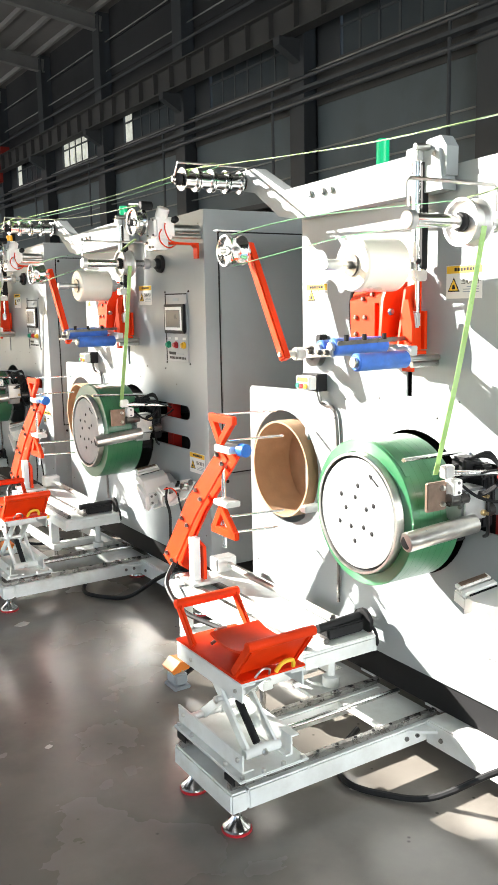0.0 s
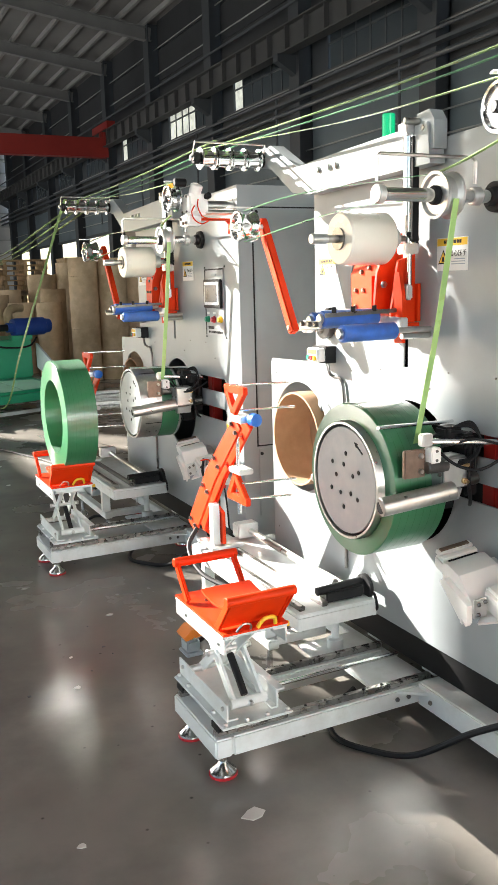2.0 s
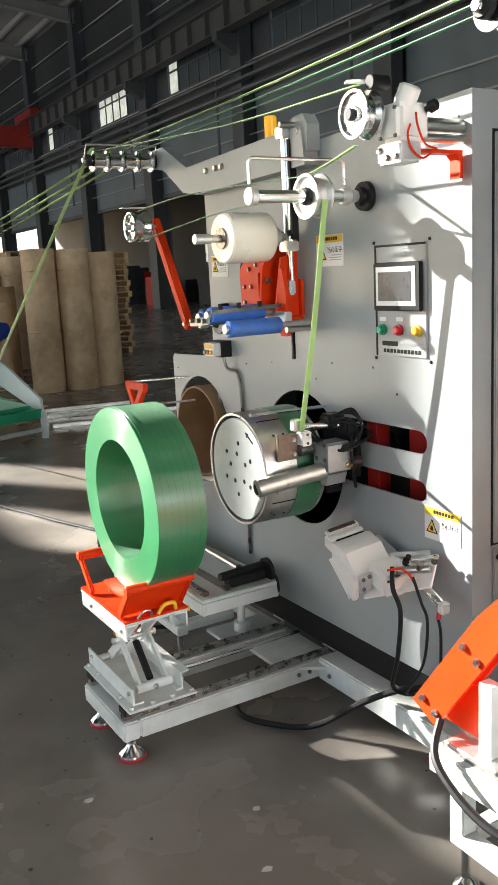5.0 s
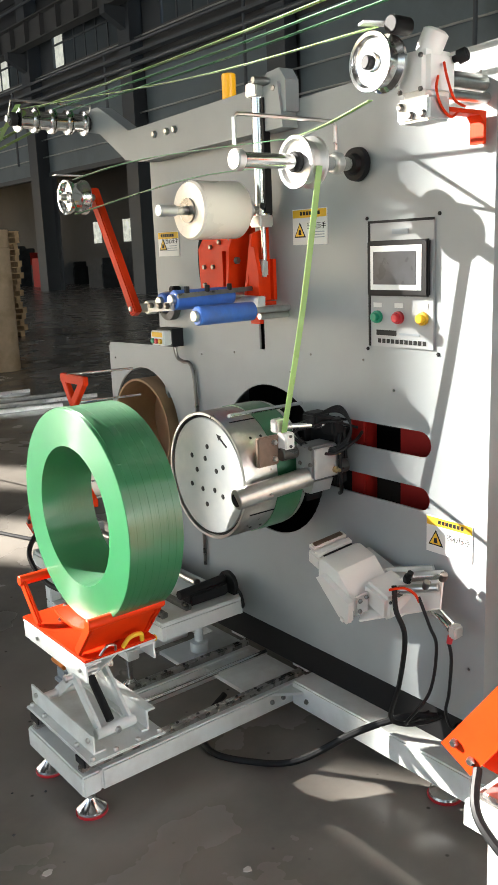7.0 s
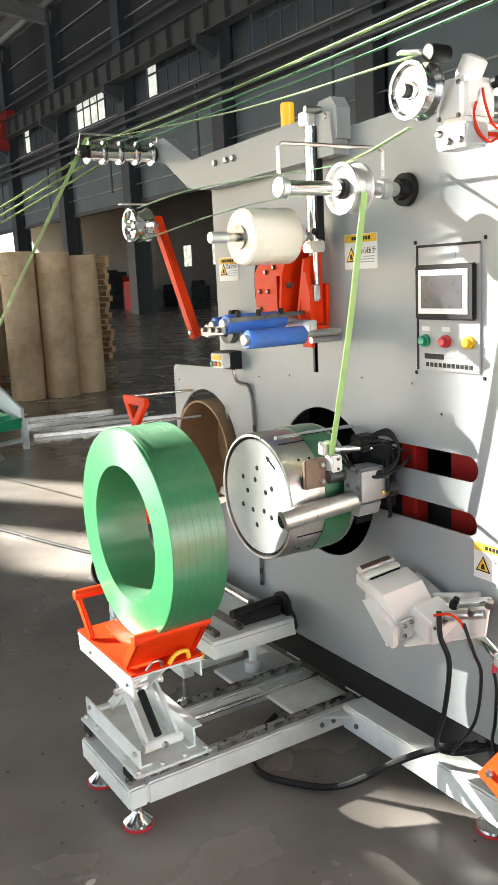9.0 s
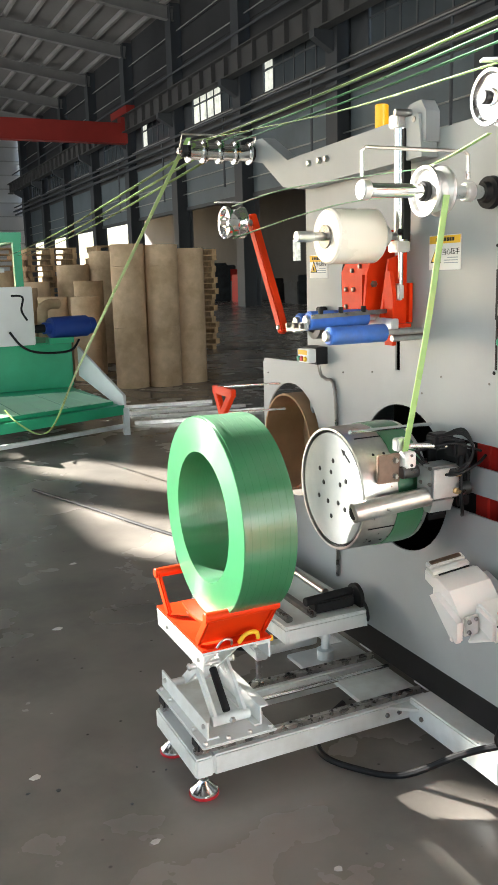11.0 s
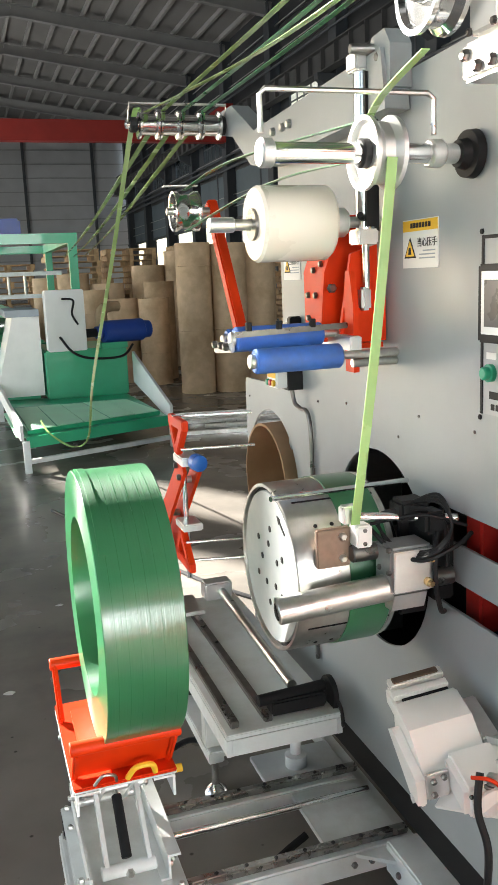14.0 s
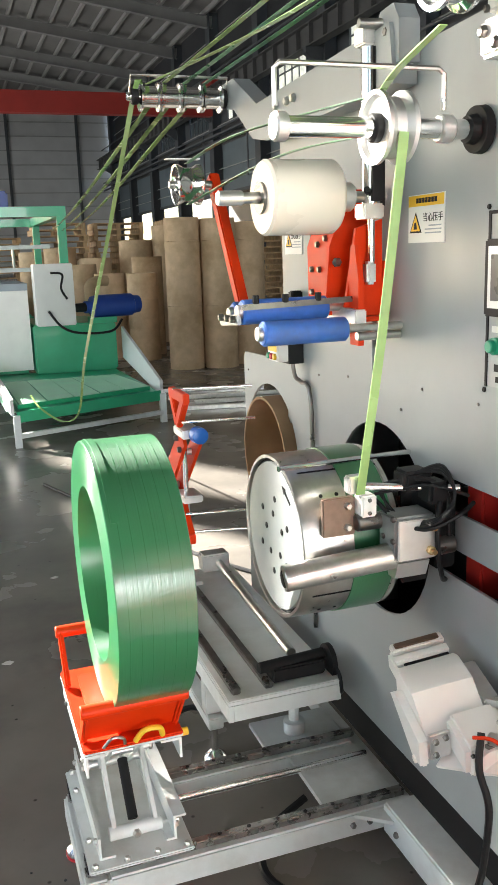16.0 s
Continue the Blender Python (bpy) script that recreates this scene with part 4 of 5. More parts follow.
    part("end_block", rod((1.865, 8.17, 2.15), (1.89, 8.17, 2.15), 0.026), BLACK, mr)
    part("end_block", rod((2.181, 8.17, 2.15), (2.21, 8.17, 2.15), 0.032), BLACK, mr)
    # guide pulley on its shaft
    gs = part("guide_shaft", rod((1.815, 6.73, 1.855), (2.23, 6.73, 1.855), 0.0195, 24), CHROME, m)
    part("shaft_flange", lathe((2.22, 6.73, 1.855), (2.259, 6.73, 1.855), [(0, 0.026), (0.45, 0.03), (0.5, 0.045), (0.95, 0.047), (1, 0.044)], 28), BLACK, gs, "black shaft flange")
    part("shaft_collar", rod((1.81, 6.73, 1.855), (1.836, 6.73, 1.855), 0.027, 24), ALU, gs)
    part("shaft_collar", rod((2.155, 6.73, 1.855), (2.185, 6.73, 1.855), 0.027, 24), ALU, gs)
    part("guide_pulley", pulley((2.015, 6.73, 1.855), (2.078, 6.73, 1.855), 0.068, 0.025), ALU, gs, "aluminium guide pulley")
    part("pulley_bearing", rod((2.008, 6.73, 1.855), (2.03, 6.73, 1.855), 0.028), BLACK, gs)
    part("guard_wire", pipe([(1.815, 6.73, 1.89), (1.815, 6.73, 1.955), (1.825, 6.73, 1.965), (2.155, 6.73, 1.965), (2.168, 6.73, 1.955), (2.168, 6.73, 1.89)], 0.0055, steps=1), STEEL, gs)
    # air cylinder and orange swing bracket
    ac = part("air_cylinder", rod((2.20, 7.095, 1.73), (2.20, 7.095, 2.09), 0.023, 20), CHROME, m)
    part("cylinder_cap", box(2.168, 2.222, 7.068, 7.122, 2.085, 2.125), ALU, ac, bevel=0.004)
    part("cylinder_cap", box(2.168, 2.222, 7.068, 7.122, 1.70, 1.735), ALU, ac, bevel=0.004)
    part("tie_rail", box(2.215, 2.232, 7.085, 7.105, 1.73, 2.085), BLACK, ac)
    part("sensor_strip", box(2.188, 2.214, 7.062, 7.0705, 1.74, 2.08), BLACK, ac, "black sensor strip")
    part("air_fitting", rod((2.18, 7.07, 1.76), (2.165, 7.05, 1.765), 0.008, 10), BLACK, ac)
    part("piston_rod", rod((2.20, 7.095, 1.58), (2.20, 7.095, 1.71), 0.009), CHROME, ac)
    part("rod_eye", box(2.182, 2.208, 7.08, 7.11, 1.545, 1.60), ALU, ac, bevel=0.006)
    part("cylinder_ear", slab([(6.975, 2.03), (7.09, 2.03), (7.10, 2.10), (7.06, 2.15), (7.0, 2.155), (6.975, 2.12)], 2.205, 2.258), PAINT, m, bevel=0.012)
    part("cylinder_pin", rod((2.15, 7.06, 2.125), (2.25, 7.05, 2.125), 0.011), STEEL, m)
    part("ear_bolt", bolt((2.205, 7.02, 2.10), (-1, 0, 0), 0.012, 0.012), RAIL, m)
    ob = part("swing_bracket", holed_plate([(7.20, 1.455), (7.36, 1.455), (7.40, 1.49), (7.405, 1.64), (7.37, 1.68), (7.24, 1.70), (7.20, 1.70)],
                                           [[(7.245, 1.50), (7.27, 1.50), (7.27, 1.63), (7.245, 1.63)]], 2.165, 2.18), ORANGE, m, "orange-red swing bracket")
    part("bracket_rib", slab([(2.115, 1.468), (2.24, 1.468), (2.24, 1.775), (2.185, 1.775), (2.13, 1.64)], 7.184, 7.197, 'y'), ORANGE, ob, bevel=0.003)
    part("bracket_rib", slab([(2.135, 1.468), (2.24, 1.468), (2.24, 1.70), (2.17, 1.68)], 7.115, 7.126, 'y'), ORANGE, ob, bevel=0.003)
    part("bracket_rear", box(2.241, 2.254, 7.10, 7.215, 1.47, 1.60), ORANGE, ob)
    part("guard_edge", pipe([(2.20, 7.42, 1.47), (2.19, 7.43, 1.56), (2.19, 7.425, 1.66), (2.20, 7.39, 1.71), (2.22, 7.33, 1.73)], 0.008), BLACK, ob)
    part("clamp_screw", bolt((2.135, 7.155, 1.60), (0, -1, 0), 0.012, 0.012), RAIL, ob)
    part("bracket_cheek", slab([(7.065, 1.40), (7.11, 1.40), (7.12, 1.56), (7.105, 1.64), (7.085, 1.64), (7.065, 1.56)], 2.15, 2.1645), ORANGE, ob, bevel=0.003)
    part("bracket_web", box(2.181, 2.24, 7.088, 7.36, 1.455, 1.467), ORANGE, ob)
    part("back_plate", slab([(7.25, 1.47), (7.40, 1.47), (7.42, 1.66), (7.30, 1.72), (7.22, 1.66)], 2.24, 2.255), ORANGE, ob)
    part("bracket_rib", box(2.181, 2.239, 7.26, 7.272, 1.47, 1.68), ORANGE, ob)
    part("hinge_pin", rod((2.14, 7.055, 1.425), (2.257, 7.055, 1.425), 0.011), STEEL, ob)
    part("bracket_hose", pipe([(2.23, 7.41, 1.70), (2.21, 7.43, 1.60), (2.22, 7.41, 1.50), (2.24, 7.38, 1.46)], 0.006), RUBBER, ob)
    for y, z in ((7.37, 1.52), (7.37, 1.58), (7.33, 1.50), (7.32, 1.58), (7.33, 1.645), (7.22, 1.67), (7.28, 1.66)):
        part("screw", bolt((2.165, y, z), (-1, 0, 0), 0.009, 0.009), RAIL, ob)
    # film roll
    fr = part("film_roll", lathe((1.922, 7.10, 1.752), (2.10, 7.10, 1.752), [(0, 0.036), (0, 0.080), (0.04, 0.0855), (0.96, 0.0855), (1, 0.080), (1, 0.036)], 40), FILM, m, "milky white film roll")
    part("roll_core", lathe((1.915, 7.10, 1.752), (1.937, 7.10, 1.752), [(0, 0.02), (0, 0.036), (1, 0.036)], 24), RAIL, fr)
    part("roll_shaft", rod((1.815, 7.10, 1.752), (2.24, 7.10, 1.752), 0.013), STEEL, fr)
    part("shaft_sleeve", rod((1.815, 7.10, 1.752), (1.875, 7.10, 1.752), 0.017), ALU, fr)
    part("roll_hub", rod((2.115, 7.10, 1.752), (2.15, 7.10, 1.752), 0.034, 24), ALU, fr)
    # blue rollers
    for nm, y, z, x0, x1 in (("front_roller", 7.045, 1.446, 1.892, 2.105), ("rear_roller", 7.145, 1.492, 1.878, 2.10), ("rear_roller", 7.215, 1.484, 1.88, 2.10)):
        rl = part(nm, rod((x0, y, z), (x1, y, z), 0.029, 26), BLUE, m, "blue rubber-covered roller")
        part("roller_end", rod((x0 - 0.012, y, z), (x0 + 0.004, y, z), 0.017), STEEL, rl)
        part("roller_axle", rod((x1 - 0.005, y, z), (2.255, y, z), 0.010), STEEL, rl)
    rb = part("roller_yoke", bar((1.868, 7.13, 1.475), (1.868, 7.27, 1.465), 0.012, 0.026), GUN, m, bevel=0.003)
    for y in (7.15, 7.19, 7.24):
        part("screw", bolt((1.862, y, 1.475), (-1, 0, 0), 0.010, 0.012), RAIL, rb)
    yb = part("yoke_bar", bar((1.865, 7.10, 1.505), (2.16, 7.10, 1.512), 0.008, 0.014), RAIL, m, "flat steel bar between the rollers", bevel=0.002)
    for xx in (1.90, 1.975, 2.06):
        part("clamp_bolt", rod((xx, 7.10, 1.512), (xx, 7.10, 1.532), 0.008, 10), BLACK, yb)
    part("roller_carrier", bar((2.15, 7.05, 1.47), (2.15, 7.28, 1.48), 0.03, 0.035), ALU, m, bevel=0.003)
    # dancer arm
    da = part("dancer_arm", bar((2.09, 7.715, 1.415), (2.065, 7.935, 1.875), 0.042, 0.034, up=(1, 0, 0)), ORANGE, m, "orange dancer arm", bevel=0.005)
    part("arm_pivot", rod((2.10, 7.725, 1.435), (2.255, 7.725, 1.435), 0.016), STEEL, da)
    part("pivot_flange", lathe((2.20, 7.725, 1.435), (2.258, 7.725, 1.435), [(0, 0.02), (0.4, 0.03), (0.5, 0.055), (1, 0.055)], 24), RAIL, da)
    part("pivot_collar", rod((2.14, 7.725, 1.435), (2.18, 7.725, 1.435), 0.026), ALU, da)
    part("stop_block", box(2.22, 2.258, 7.66, 7.69, 1.46, 1.51), BLACK, da, bevel=0.004)
    part("arm_screw", bolt((2.075, 7.725, 1.435), (-1, 0, 0), 0.011, 0.01), STEEL, da)
    part("dancer_pulley", pulley((1.93, 7.90, 1.845), (2.01, 7.90, 1.845), 0.062, 0.012), CHROME, da, "chromed dancer pulley")
    part("pulley_axle", rod((1.91, 7.90, 1.845), (2.05, 7.90, 1.845), 0.012), STEEL, da)
    part("strap_finger", bar((1.91, 7.93, 1.925), (2.02, 7.93, 1.925), 0.03, 0.004), ALU, da)
    # button box
    bb = part("button_box", box(2.175, 2.258, 7.675, 7.765, 1.29, 1.345), WHITE, m, "small box with green and red buttons", bevel=0.004)
    part("box_back", box(2.21, 2.259, 7.667, 7.773, 1.283, 1.352), BLACK, bb)
    part("box_label", box(2.1735, 2.1755, 7.685, 7.755, 1.322, 1.340), YELLOW, bb)
    for y, mat in ((7.747, BTN_G), (7.722, BTN_R), (7.695, BTN_Y)):
        part("button", rod((2.166, y, 1.306), (2.176, y, 1.306), 0.010), mat, bb)
    part("box_conduit", pipe([(2.23, 7.69, 1.285), (2.235, 7.68, 1.24), (2.245, 7.66, 1.225), (2.25, 7.60, 1.19), (2.25, 7.585, 0.9), (2.25, 7.585, 0.42)], 0.007, steps=5), RAIL, m)
    # control panel
    cp = part("control_panel", box(FX - 0.006, FX + 0.0005, 6.452, 6.690, 1.345, 1.697), PANELG, m, "aluminium control panel", bevel=0.002)
    part("panel_rim", box(FX - 0.0085, FX - 0.0062, 6.452, 6.690, 1.690, 1.697), BLACK, cp)
    part("panel_rim", box(FX - 0.0085, FX - 0.0062, 6.683, 6.690, 1.345, 1.690), BLACK, cp)
    hm = part("touch_screen", box(FX - 0.022, FX - 0.006, 6.462, 6.683, 1.49, 1.642), BLACK, cp, "black-framed touch screen", bevel=0.004)
    part("screen_rim", box(FX - 0.0235, FX - 0.0222, 6.482, 6.667, 1.507, 1.628), SCREENRIM, hm)
    part("screen_glass", box(FX - 0.025, FX - 0.0236, 6.50, 6.655, 1.522, 1.612), SCREEN, hm)
    part("title_plate", box(FX - 0.008, FX - 0.0062, 6.54, 6.60, 1.658, 1.672), PEDALG, cp)
    for y, mat in ((6.655, BTN_G), (6.575, BTN_R), (6.488, BTN_Y)):
        part("push_button", lathe((FX - 0.028, y, 1.43), (FX - 0.006, y, 1.43), [(0, 0.010), (0.1, 0.013), (0.55, 0.013), (0.6, 0.018), (1, 0.018)], 20), mat, cp)
        part("button_tag", box(FX - 0.0075, FX - 0.0062, y - 0.016, y + 0.016, 1.457, 1.470), WHITE, cp)
    part("brand_bar", box(FX - 0.0075, FX - 0.0062, 6.585, 6.66, 1.378, 1.393), BLACK, cp)
    part("text_bar", box(FX - 0.0075, FX - 0.0062, 6.50, 6.575, 1.381, 1.387), PEDALG, cp)
    for k in range(11):
        part("text_mark", box(FX - 0.0075, FX - 0.0062, 6.478 + 0.0165 * k, 6.489 + 0.0165 * k, 1.356, 1.368), INK, cp)
    for y, z in ((6.44, 1.705), (6.70, 1.705), (6.44, 1.335), (6.70, 1.335)):
        part("screw", bolt((FX, y, z), (-1, 0, 0), 0.006, 0.004), BLACK, cp)
    # warning labels
    for y0, y1, z0, z1 in ((6.863, 7.018, 1.640, 1.747), (6.315, 6.475, 0.768, 0.875), (7.66, 7.80, 1.62, 1.71)):
        lb = part("warning_label", box(FX - 0.002, FX + 0.0005, y0, y1, z0, z1), WHITE, m, "white and yellow warning label")
        part("yellow_band", box(FX - 0.003, FX - 0.0021, y0 + 0.002, y1 - 0.002, z1 - 0.026, z1 - 0.002), YELLOW, lb)
        for k in range(7):
            part("text_mark", box(FX - 0.0037, FX - 0.0031, y0 + 0.030 + 0.013 * k, y0 + 0.040 + 0.013 * k, z1 - 0.019, z1 - 0.008), INK, lb)
        c = y1 - 0.034
        part("triangle_rim", slab([(c - 0.026, z0 + 0.022), (c + 0.026, z0 + 0.022), (c, z0 + 0.068)], FX - 0.003, FX - 0.0021), INK, lb)
        part("triangle", slab([(c - 0.020, z0 + 0.026), (c + 0.020, z0 + 0.026), (c, z0 + 0.061)], FX - 0.0037, FX - 0.0031), YELLOW, lb)
        part("triangle_sign", slab([(c - 0.008, z0 + 0.030), (c + 0.006, z0 + 0.030), (c + 0.004, z0 + 0.044), (c - 0.004, z0 + 0.046)], FX - 0.0044, FX - 0.0038), INK, lb)
        part("sign_text", lettering(CAUTION, 0.0215, Vector((FX - 0.0026, y0 + 0.047, z0 + 0.048))), INK, lb, "black caution characters")
        for k in range(3):
            part("text_line", box(FX - 0.003, FX - 0.0021, y0 + 0.012, y0 + 0.08 - 0.016 * (k == 2), z0 + 0.020 + 0.008 * k, z0 + 0.023 + 0.008 * k), PEDALG, lb)
    # tower light
    tl = part("tower_light", rod((2.40, 7.50, 2.05), (2.40, 7.50, 2.13), 0.024), ALU, m)
    part("lamp_lens", rod((2.40, 7.50, 2.13), (2.40, 7.50, 2.24), 0.025, 20), LIGHT_G, tl, "glowing green lamp")
    # upper feed pulley with its drive
    part("feed_arm", rod((2.02, 6.31, 2.00), (2.258, 6.31, 2.00), 0.02), STEEL, m)
    fb = part("feed_drive", box(2.0, 2.11, 6.27, 6.36, 1.95, 2.05), SEALER, m, "white feed drive housing", bevel=0.014)
    part("drive_cover", box(1.985, 2.06, 6.25, 6.345, 1.895, 1.948), ALU, fb, bevel=0.006)
    part("drive_motor", lathe((2.05, 6.31, 2.045), (2.06, 6.29, 2.095), [(0, 0.028), (0.3, 0.030), (0.9, 0.030), (1, 0.02)], 20), SEALER, fb)
    for y, z in ((6.265, 1.91), (6.30, 1.91), (6.33, 1.93)):
        part("screw", bolt((1.985, y, z), (-1, 0, 0), 0.009, 0.009), RAIL, fb)
    part("feed_pulley", pulley((1.93, 6.375, 2.03), (1.985, 6.375, 2.03), 0.063, 0.02), CHROME, fb, "large bright feed pulley")
    part("pulley_axle", rod((1.92, 6.38, 2.03), (2.03, 6.36, 2.02), 0.016), BLACK, fb)
    part("pulley_strap_guard", bar((1.93, 6.40, 2.115), (2.02, 6.36, 2.115), 0.03, 0.005), ALU, fb)
    part("drive_tube", pipe([(2.03, 6.262, 1.99), (2.01, 6.25, 1.96), (2.02, 6.245, 1.925), (2.06, 6.25, 1.905), (2.10, 6.26, 1.92)], 0.003), ORANGE, fb, "orange air tube")
    part("drive_tube", pipe([(2.05, 6.262, 2.02), (2.04, 6.245, 1.985), (2.06, 6.24, 1.94), (2.11, 6.25, 1.93)], 0.003), ORANGE, fb)
    part("clamp_knob", lathe((2.09, 6.268, 2.03), (2.10, 6.235, 2.04), [(0, 0.008), (0.3, 0.008), (0.35, 0.016), (0.9, 0.015), (1, 0.01)], 14), BLACK, fb)
    for y, z in ((6.285, 1.965), (6.345, 1.965), (6.285, 2.035), (6.345, 2.035)):
        part("screw", bolt((2.0, y, z), (-1, 0, 0), 0.006, 0.006), RAIL, fb)
    part("pressure_wheel", rod((1.96, 6.34, 2.105), (2.02, 6.34, 2.105), 0.02), BLACK, fb)
    part("red_bracket", slab([(2.06, 1.925), (2.22, 1.925), (2.235, 1.91), (2.235, 1.86), (2.245, 1.86), (2.245, 1.935), (2.06, 1.935)], 6.29, 6.33, 'y'), ORANGE, fb, "orange-red angle bracket")
    part("feed_rod", rod((2.06, 6.30, 1.965), (2.259, 6.30, 1.965), 0.012), STEEL, fb)
    # sealing head below the drum
    under = [Vector(p) for p in ((2.085, 6.575, 0.565), (2.165, 6.345, 0.655), (2.248, 6.40, 0.725), (2.215, 6.62, 0.665))]
    thick = (under[1] - under[0]).cross(under[3] - under[0]).normalized() * 0.008
    bm = bmesh.new()
    lo, hi = [bm.verts.new(p) for p in under], [bm.verts.new(p + thick) for p in under]
    bm.faces.new(lo), bm.faces.new(hi)
    for k in range(4):
        bm.faces.new((lo[k], lo[(k + 1) % 4], hi[(k + 1) % 4], hi[k]))
    sp = part("sealer_plate", bm, SEALER, m, "off-white tilted carrier plate")
    jaw, rear = Vector((2.14, 6.775, 0.752)), Vector((2.105, 6.47, 0.672))
    d = (rear - jaw).normalized()
    side = Vector((1, -0.35, 0.12))
    side = (side - d * side.dot(d)).normalized()
    up = side.cross(d)
    up = -up if up.z < 0 else up
    tilt = Matrix((side, d, up)).transposed().to_4x4()
    tilt.translation = jaw

    def turned(bm):
        bm.transform(tilt)
        return bm
    sh = part("sealer_head", turned(slab([(0.062, -0.075), (0.062, -0.004), (0.085, 0.010), (0.155, 0.010), (0.235, -0.05), (0.235, -0.08)], -0.068, 0.070)), SEALER, m, "off-white sealing head", bevel=0.006)
    part("sealer_jaw", box(-0.064, 0.064, 0.0, 0.061, -0.055, -0.008, m=tilt), SEALER, sh, bevel=0.006)
    part("jaw_blade", box(-0.058, 0.066, -0.004, 0.024, -0.007, 0.008, m=tilt), SEALER, sh, bevel=0.003)
    part("jaw_bar", box(-0.062, 0.064, 0.034, 0.054, -0.007, 0.006, m=tilt), SEALER, sh, bevel=0.002)
    part("jaw_slot", box(-0.045, 0.06, 0.0545, 0.061, -0.007, -0.003, m=tilt), HOLLOW, sh)
    part("motor_cap", box(-0.022, 0.086, 0.215, 0.325, -0.085, -0.002, m=tilt), SEALER, sh, bevel=0.012)
    part("cap_cover", lathe(tilt @ Vector((0.032, 0.3255, -0.044)), tilt @ Vector((0.032, 0.335, -0.044)), [(0, 0.036), (0.6, 0.036), (1, 0.030)], 28), SEALER, sh)
    for a in (-0.012, 0.076):
        part("cap_screw", bolt(tilt @ Vector((a, 0.3255, -0.012)), d, 0.005, 0.005), RAIL, sh)
    part("cable_gland", lathe(tilt @ Vector((0.078, 0.29, 0.0)), tilt @ Vector((0.082, 0.30, 0.034)), [(0, 0.013), (0.5, 0.013), (0.6, 0.009), (1, 0.009)], 14), BLACK, sh)
    part("jaw_pad", box(-0.05, 0.055, 0.003, 0.02, 0.0082, 0.014, m=tilt), BRONZE, sh, "worn brown jaw pad", bevel=0.002)
    part("bracket_arm", box(0.071, 0.11, 0.08, 0.20, -0.07, -0.02, m=tilt), ALU, sh, bevel=0.004)
    part("screw_plate", box(-0.070, -0.022, 0.236, 0.246, -0.095, -0.022, m=tilt), ALU, sh, bevel=0.003)
    for a, b in ((-0.056, -0.04), (-0.056, -0.078), (-0.034, -0.035)):
        part("screw", bolt(tilt @ Vector((a, 0.246, b)), d, 0.007, 0.008), RAIL, sh)
    part("side_skirt", turned(slab([(0.075, -0.055), (0.10, -0.03), (0.235, -0.045), (0.235, -0.115), (0.19, -0.125)], -0.088, -0.069)), SEALER, sh, bevel=0.005)
    part("sealer_lug", box(-0.092, -0.056, 0.188, 0.228, -0.142, -0.10, m=tilt), SEALER, sh, bevel=0.014)
    part("slide_rail", bar((2.205, 6.59, 0.688), (2.235, 6.43, 0.732), 0.012, 0.014), ALU, sp)
    part("slide_rail", bar((2.175, 6.50, 0.69), (2.215, 6.375, 0.728), 0.010, 0.012), CHROME, sp)
    part("feed_rod", rod((2.135, 6.47, 0.682), (2.185, 6.37, 0.705), 0.013), STEEL, sp)
    part("orange_tube", pipe([(2.10, 6.475, 0.69), (2.12, 6.44, 0.70), (2.13, 6.41, 0.69), (2.14, 6.40, 0.665)], 0.004), ORANGE, sp)
    for p in ((2.165, 6.40, 0.70), (2.20, 6.37, 0.722), (2.14, 6.48, 0.65)):
        part("fitting", rod(p, Vector(p) + Vector((-0.004, -0.01, 0.022)), 0.011, 12), RAIL, sp)
    part("small_cylinder", rod((2.19, 6.40, 0.64), (2.172, 6.31, 0.608), 0.017), CHROME, sp)
    part("cylinder_end", box(2.152, 2.188, 6.285, 6.312, 0.585, 0.622), ALU, sp, bevel=0.006)
    part("red_fitting", rod((2.165, 6.312, 0.588), (2.162, 6.314, 0.565), 0.008), BTN_R, sp)
    for pts, r in (([(2.115, 6.47, 0.70), (2.095, 6.445, 0.64), (2.10, 6.417, 0.568), (2.115, 6.45, 0.41), (2.135, 6.502, 0.275), (2.175, 6.49, 0.238), (2.225, 6.45, 0.24), (2.27, 6.42, 0.255)], 0.0075),
                   ([(2.14, 6.403, 0.68), (2.135, 6.36, 0.61), (2.14, 6.339, 0.55), (2.15, 6.37, 0.40), (2.16, 6.46, 0.265), (2.20, 6.48, 0.24), (2.27, 6.47, 0.25)], 0.0048),
                   ([(2.16, 6.315, 0.57), (2.165, 6.308, 0.52), (2.185, 6.33, 0.40), (2.20, 6.352, 0.33), (2.235, 6.36, 0.26), (2.275, 6.37, 0.25)], 0.0048)):
        part("cable", pipe(pts, r), RUBBER, m)
    part("air_hose", pipe([(2.275, 6.44, 0.245), (2.21, 6.52, 0.232), (2.13, 6.64, 0.16), (2.02, 6.80, 0.03), (1.92, 6.92, 0.014), (1.86, 7.05, 0.016), (1.92, 7.18, 0.03), (2.05, 7.22, 0.08)], 0.0115), RUBBER, m, "black air hose on the floor")
    return m


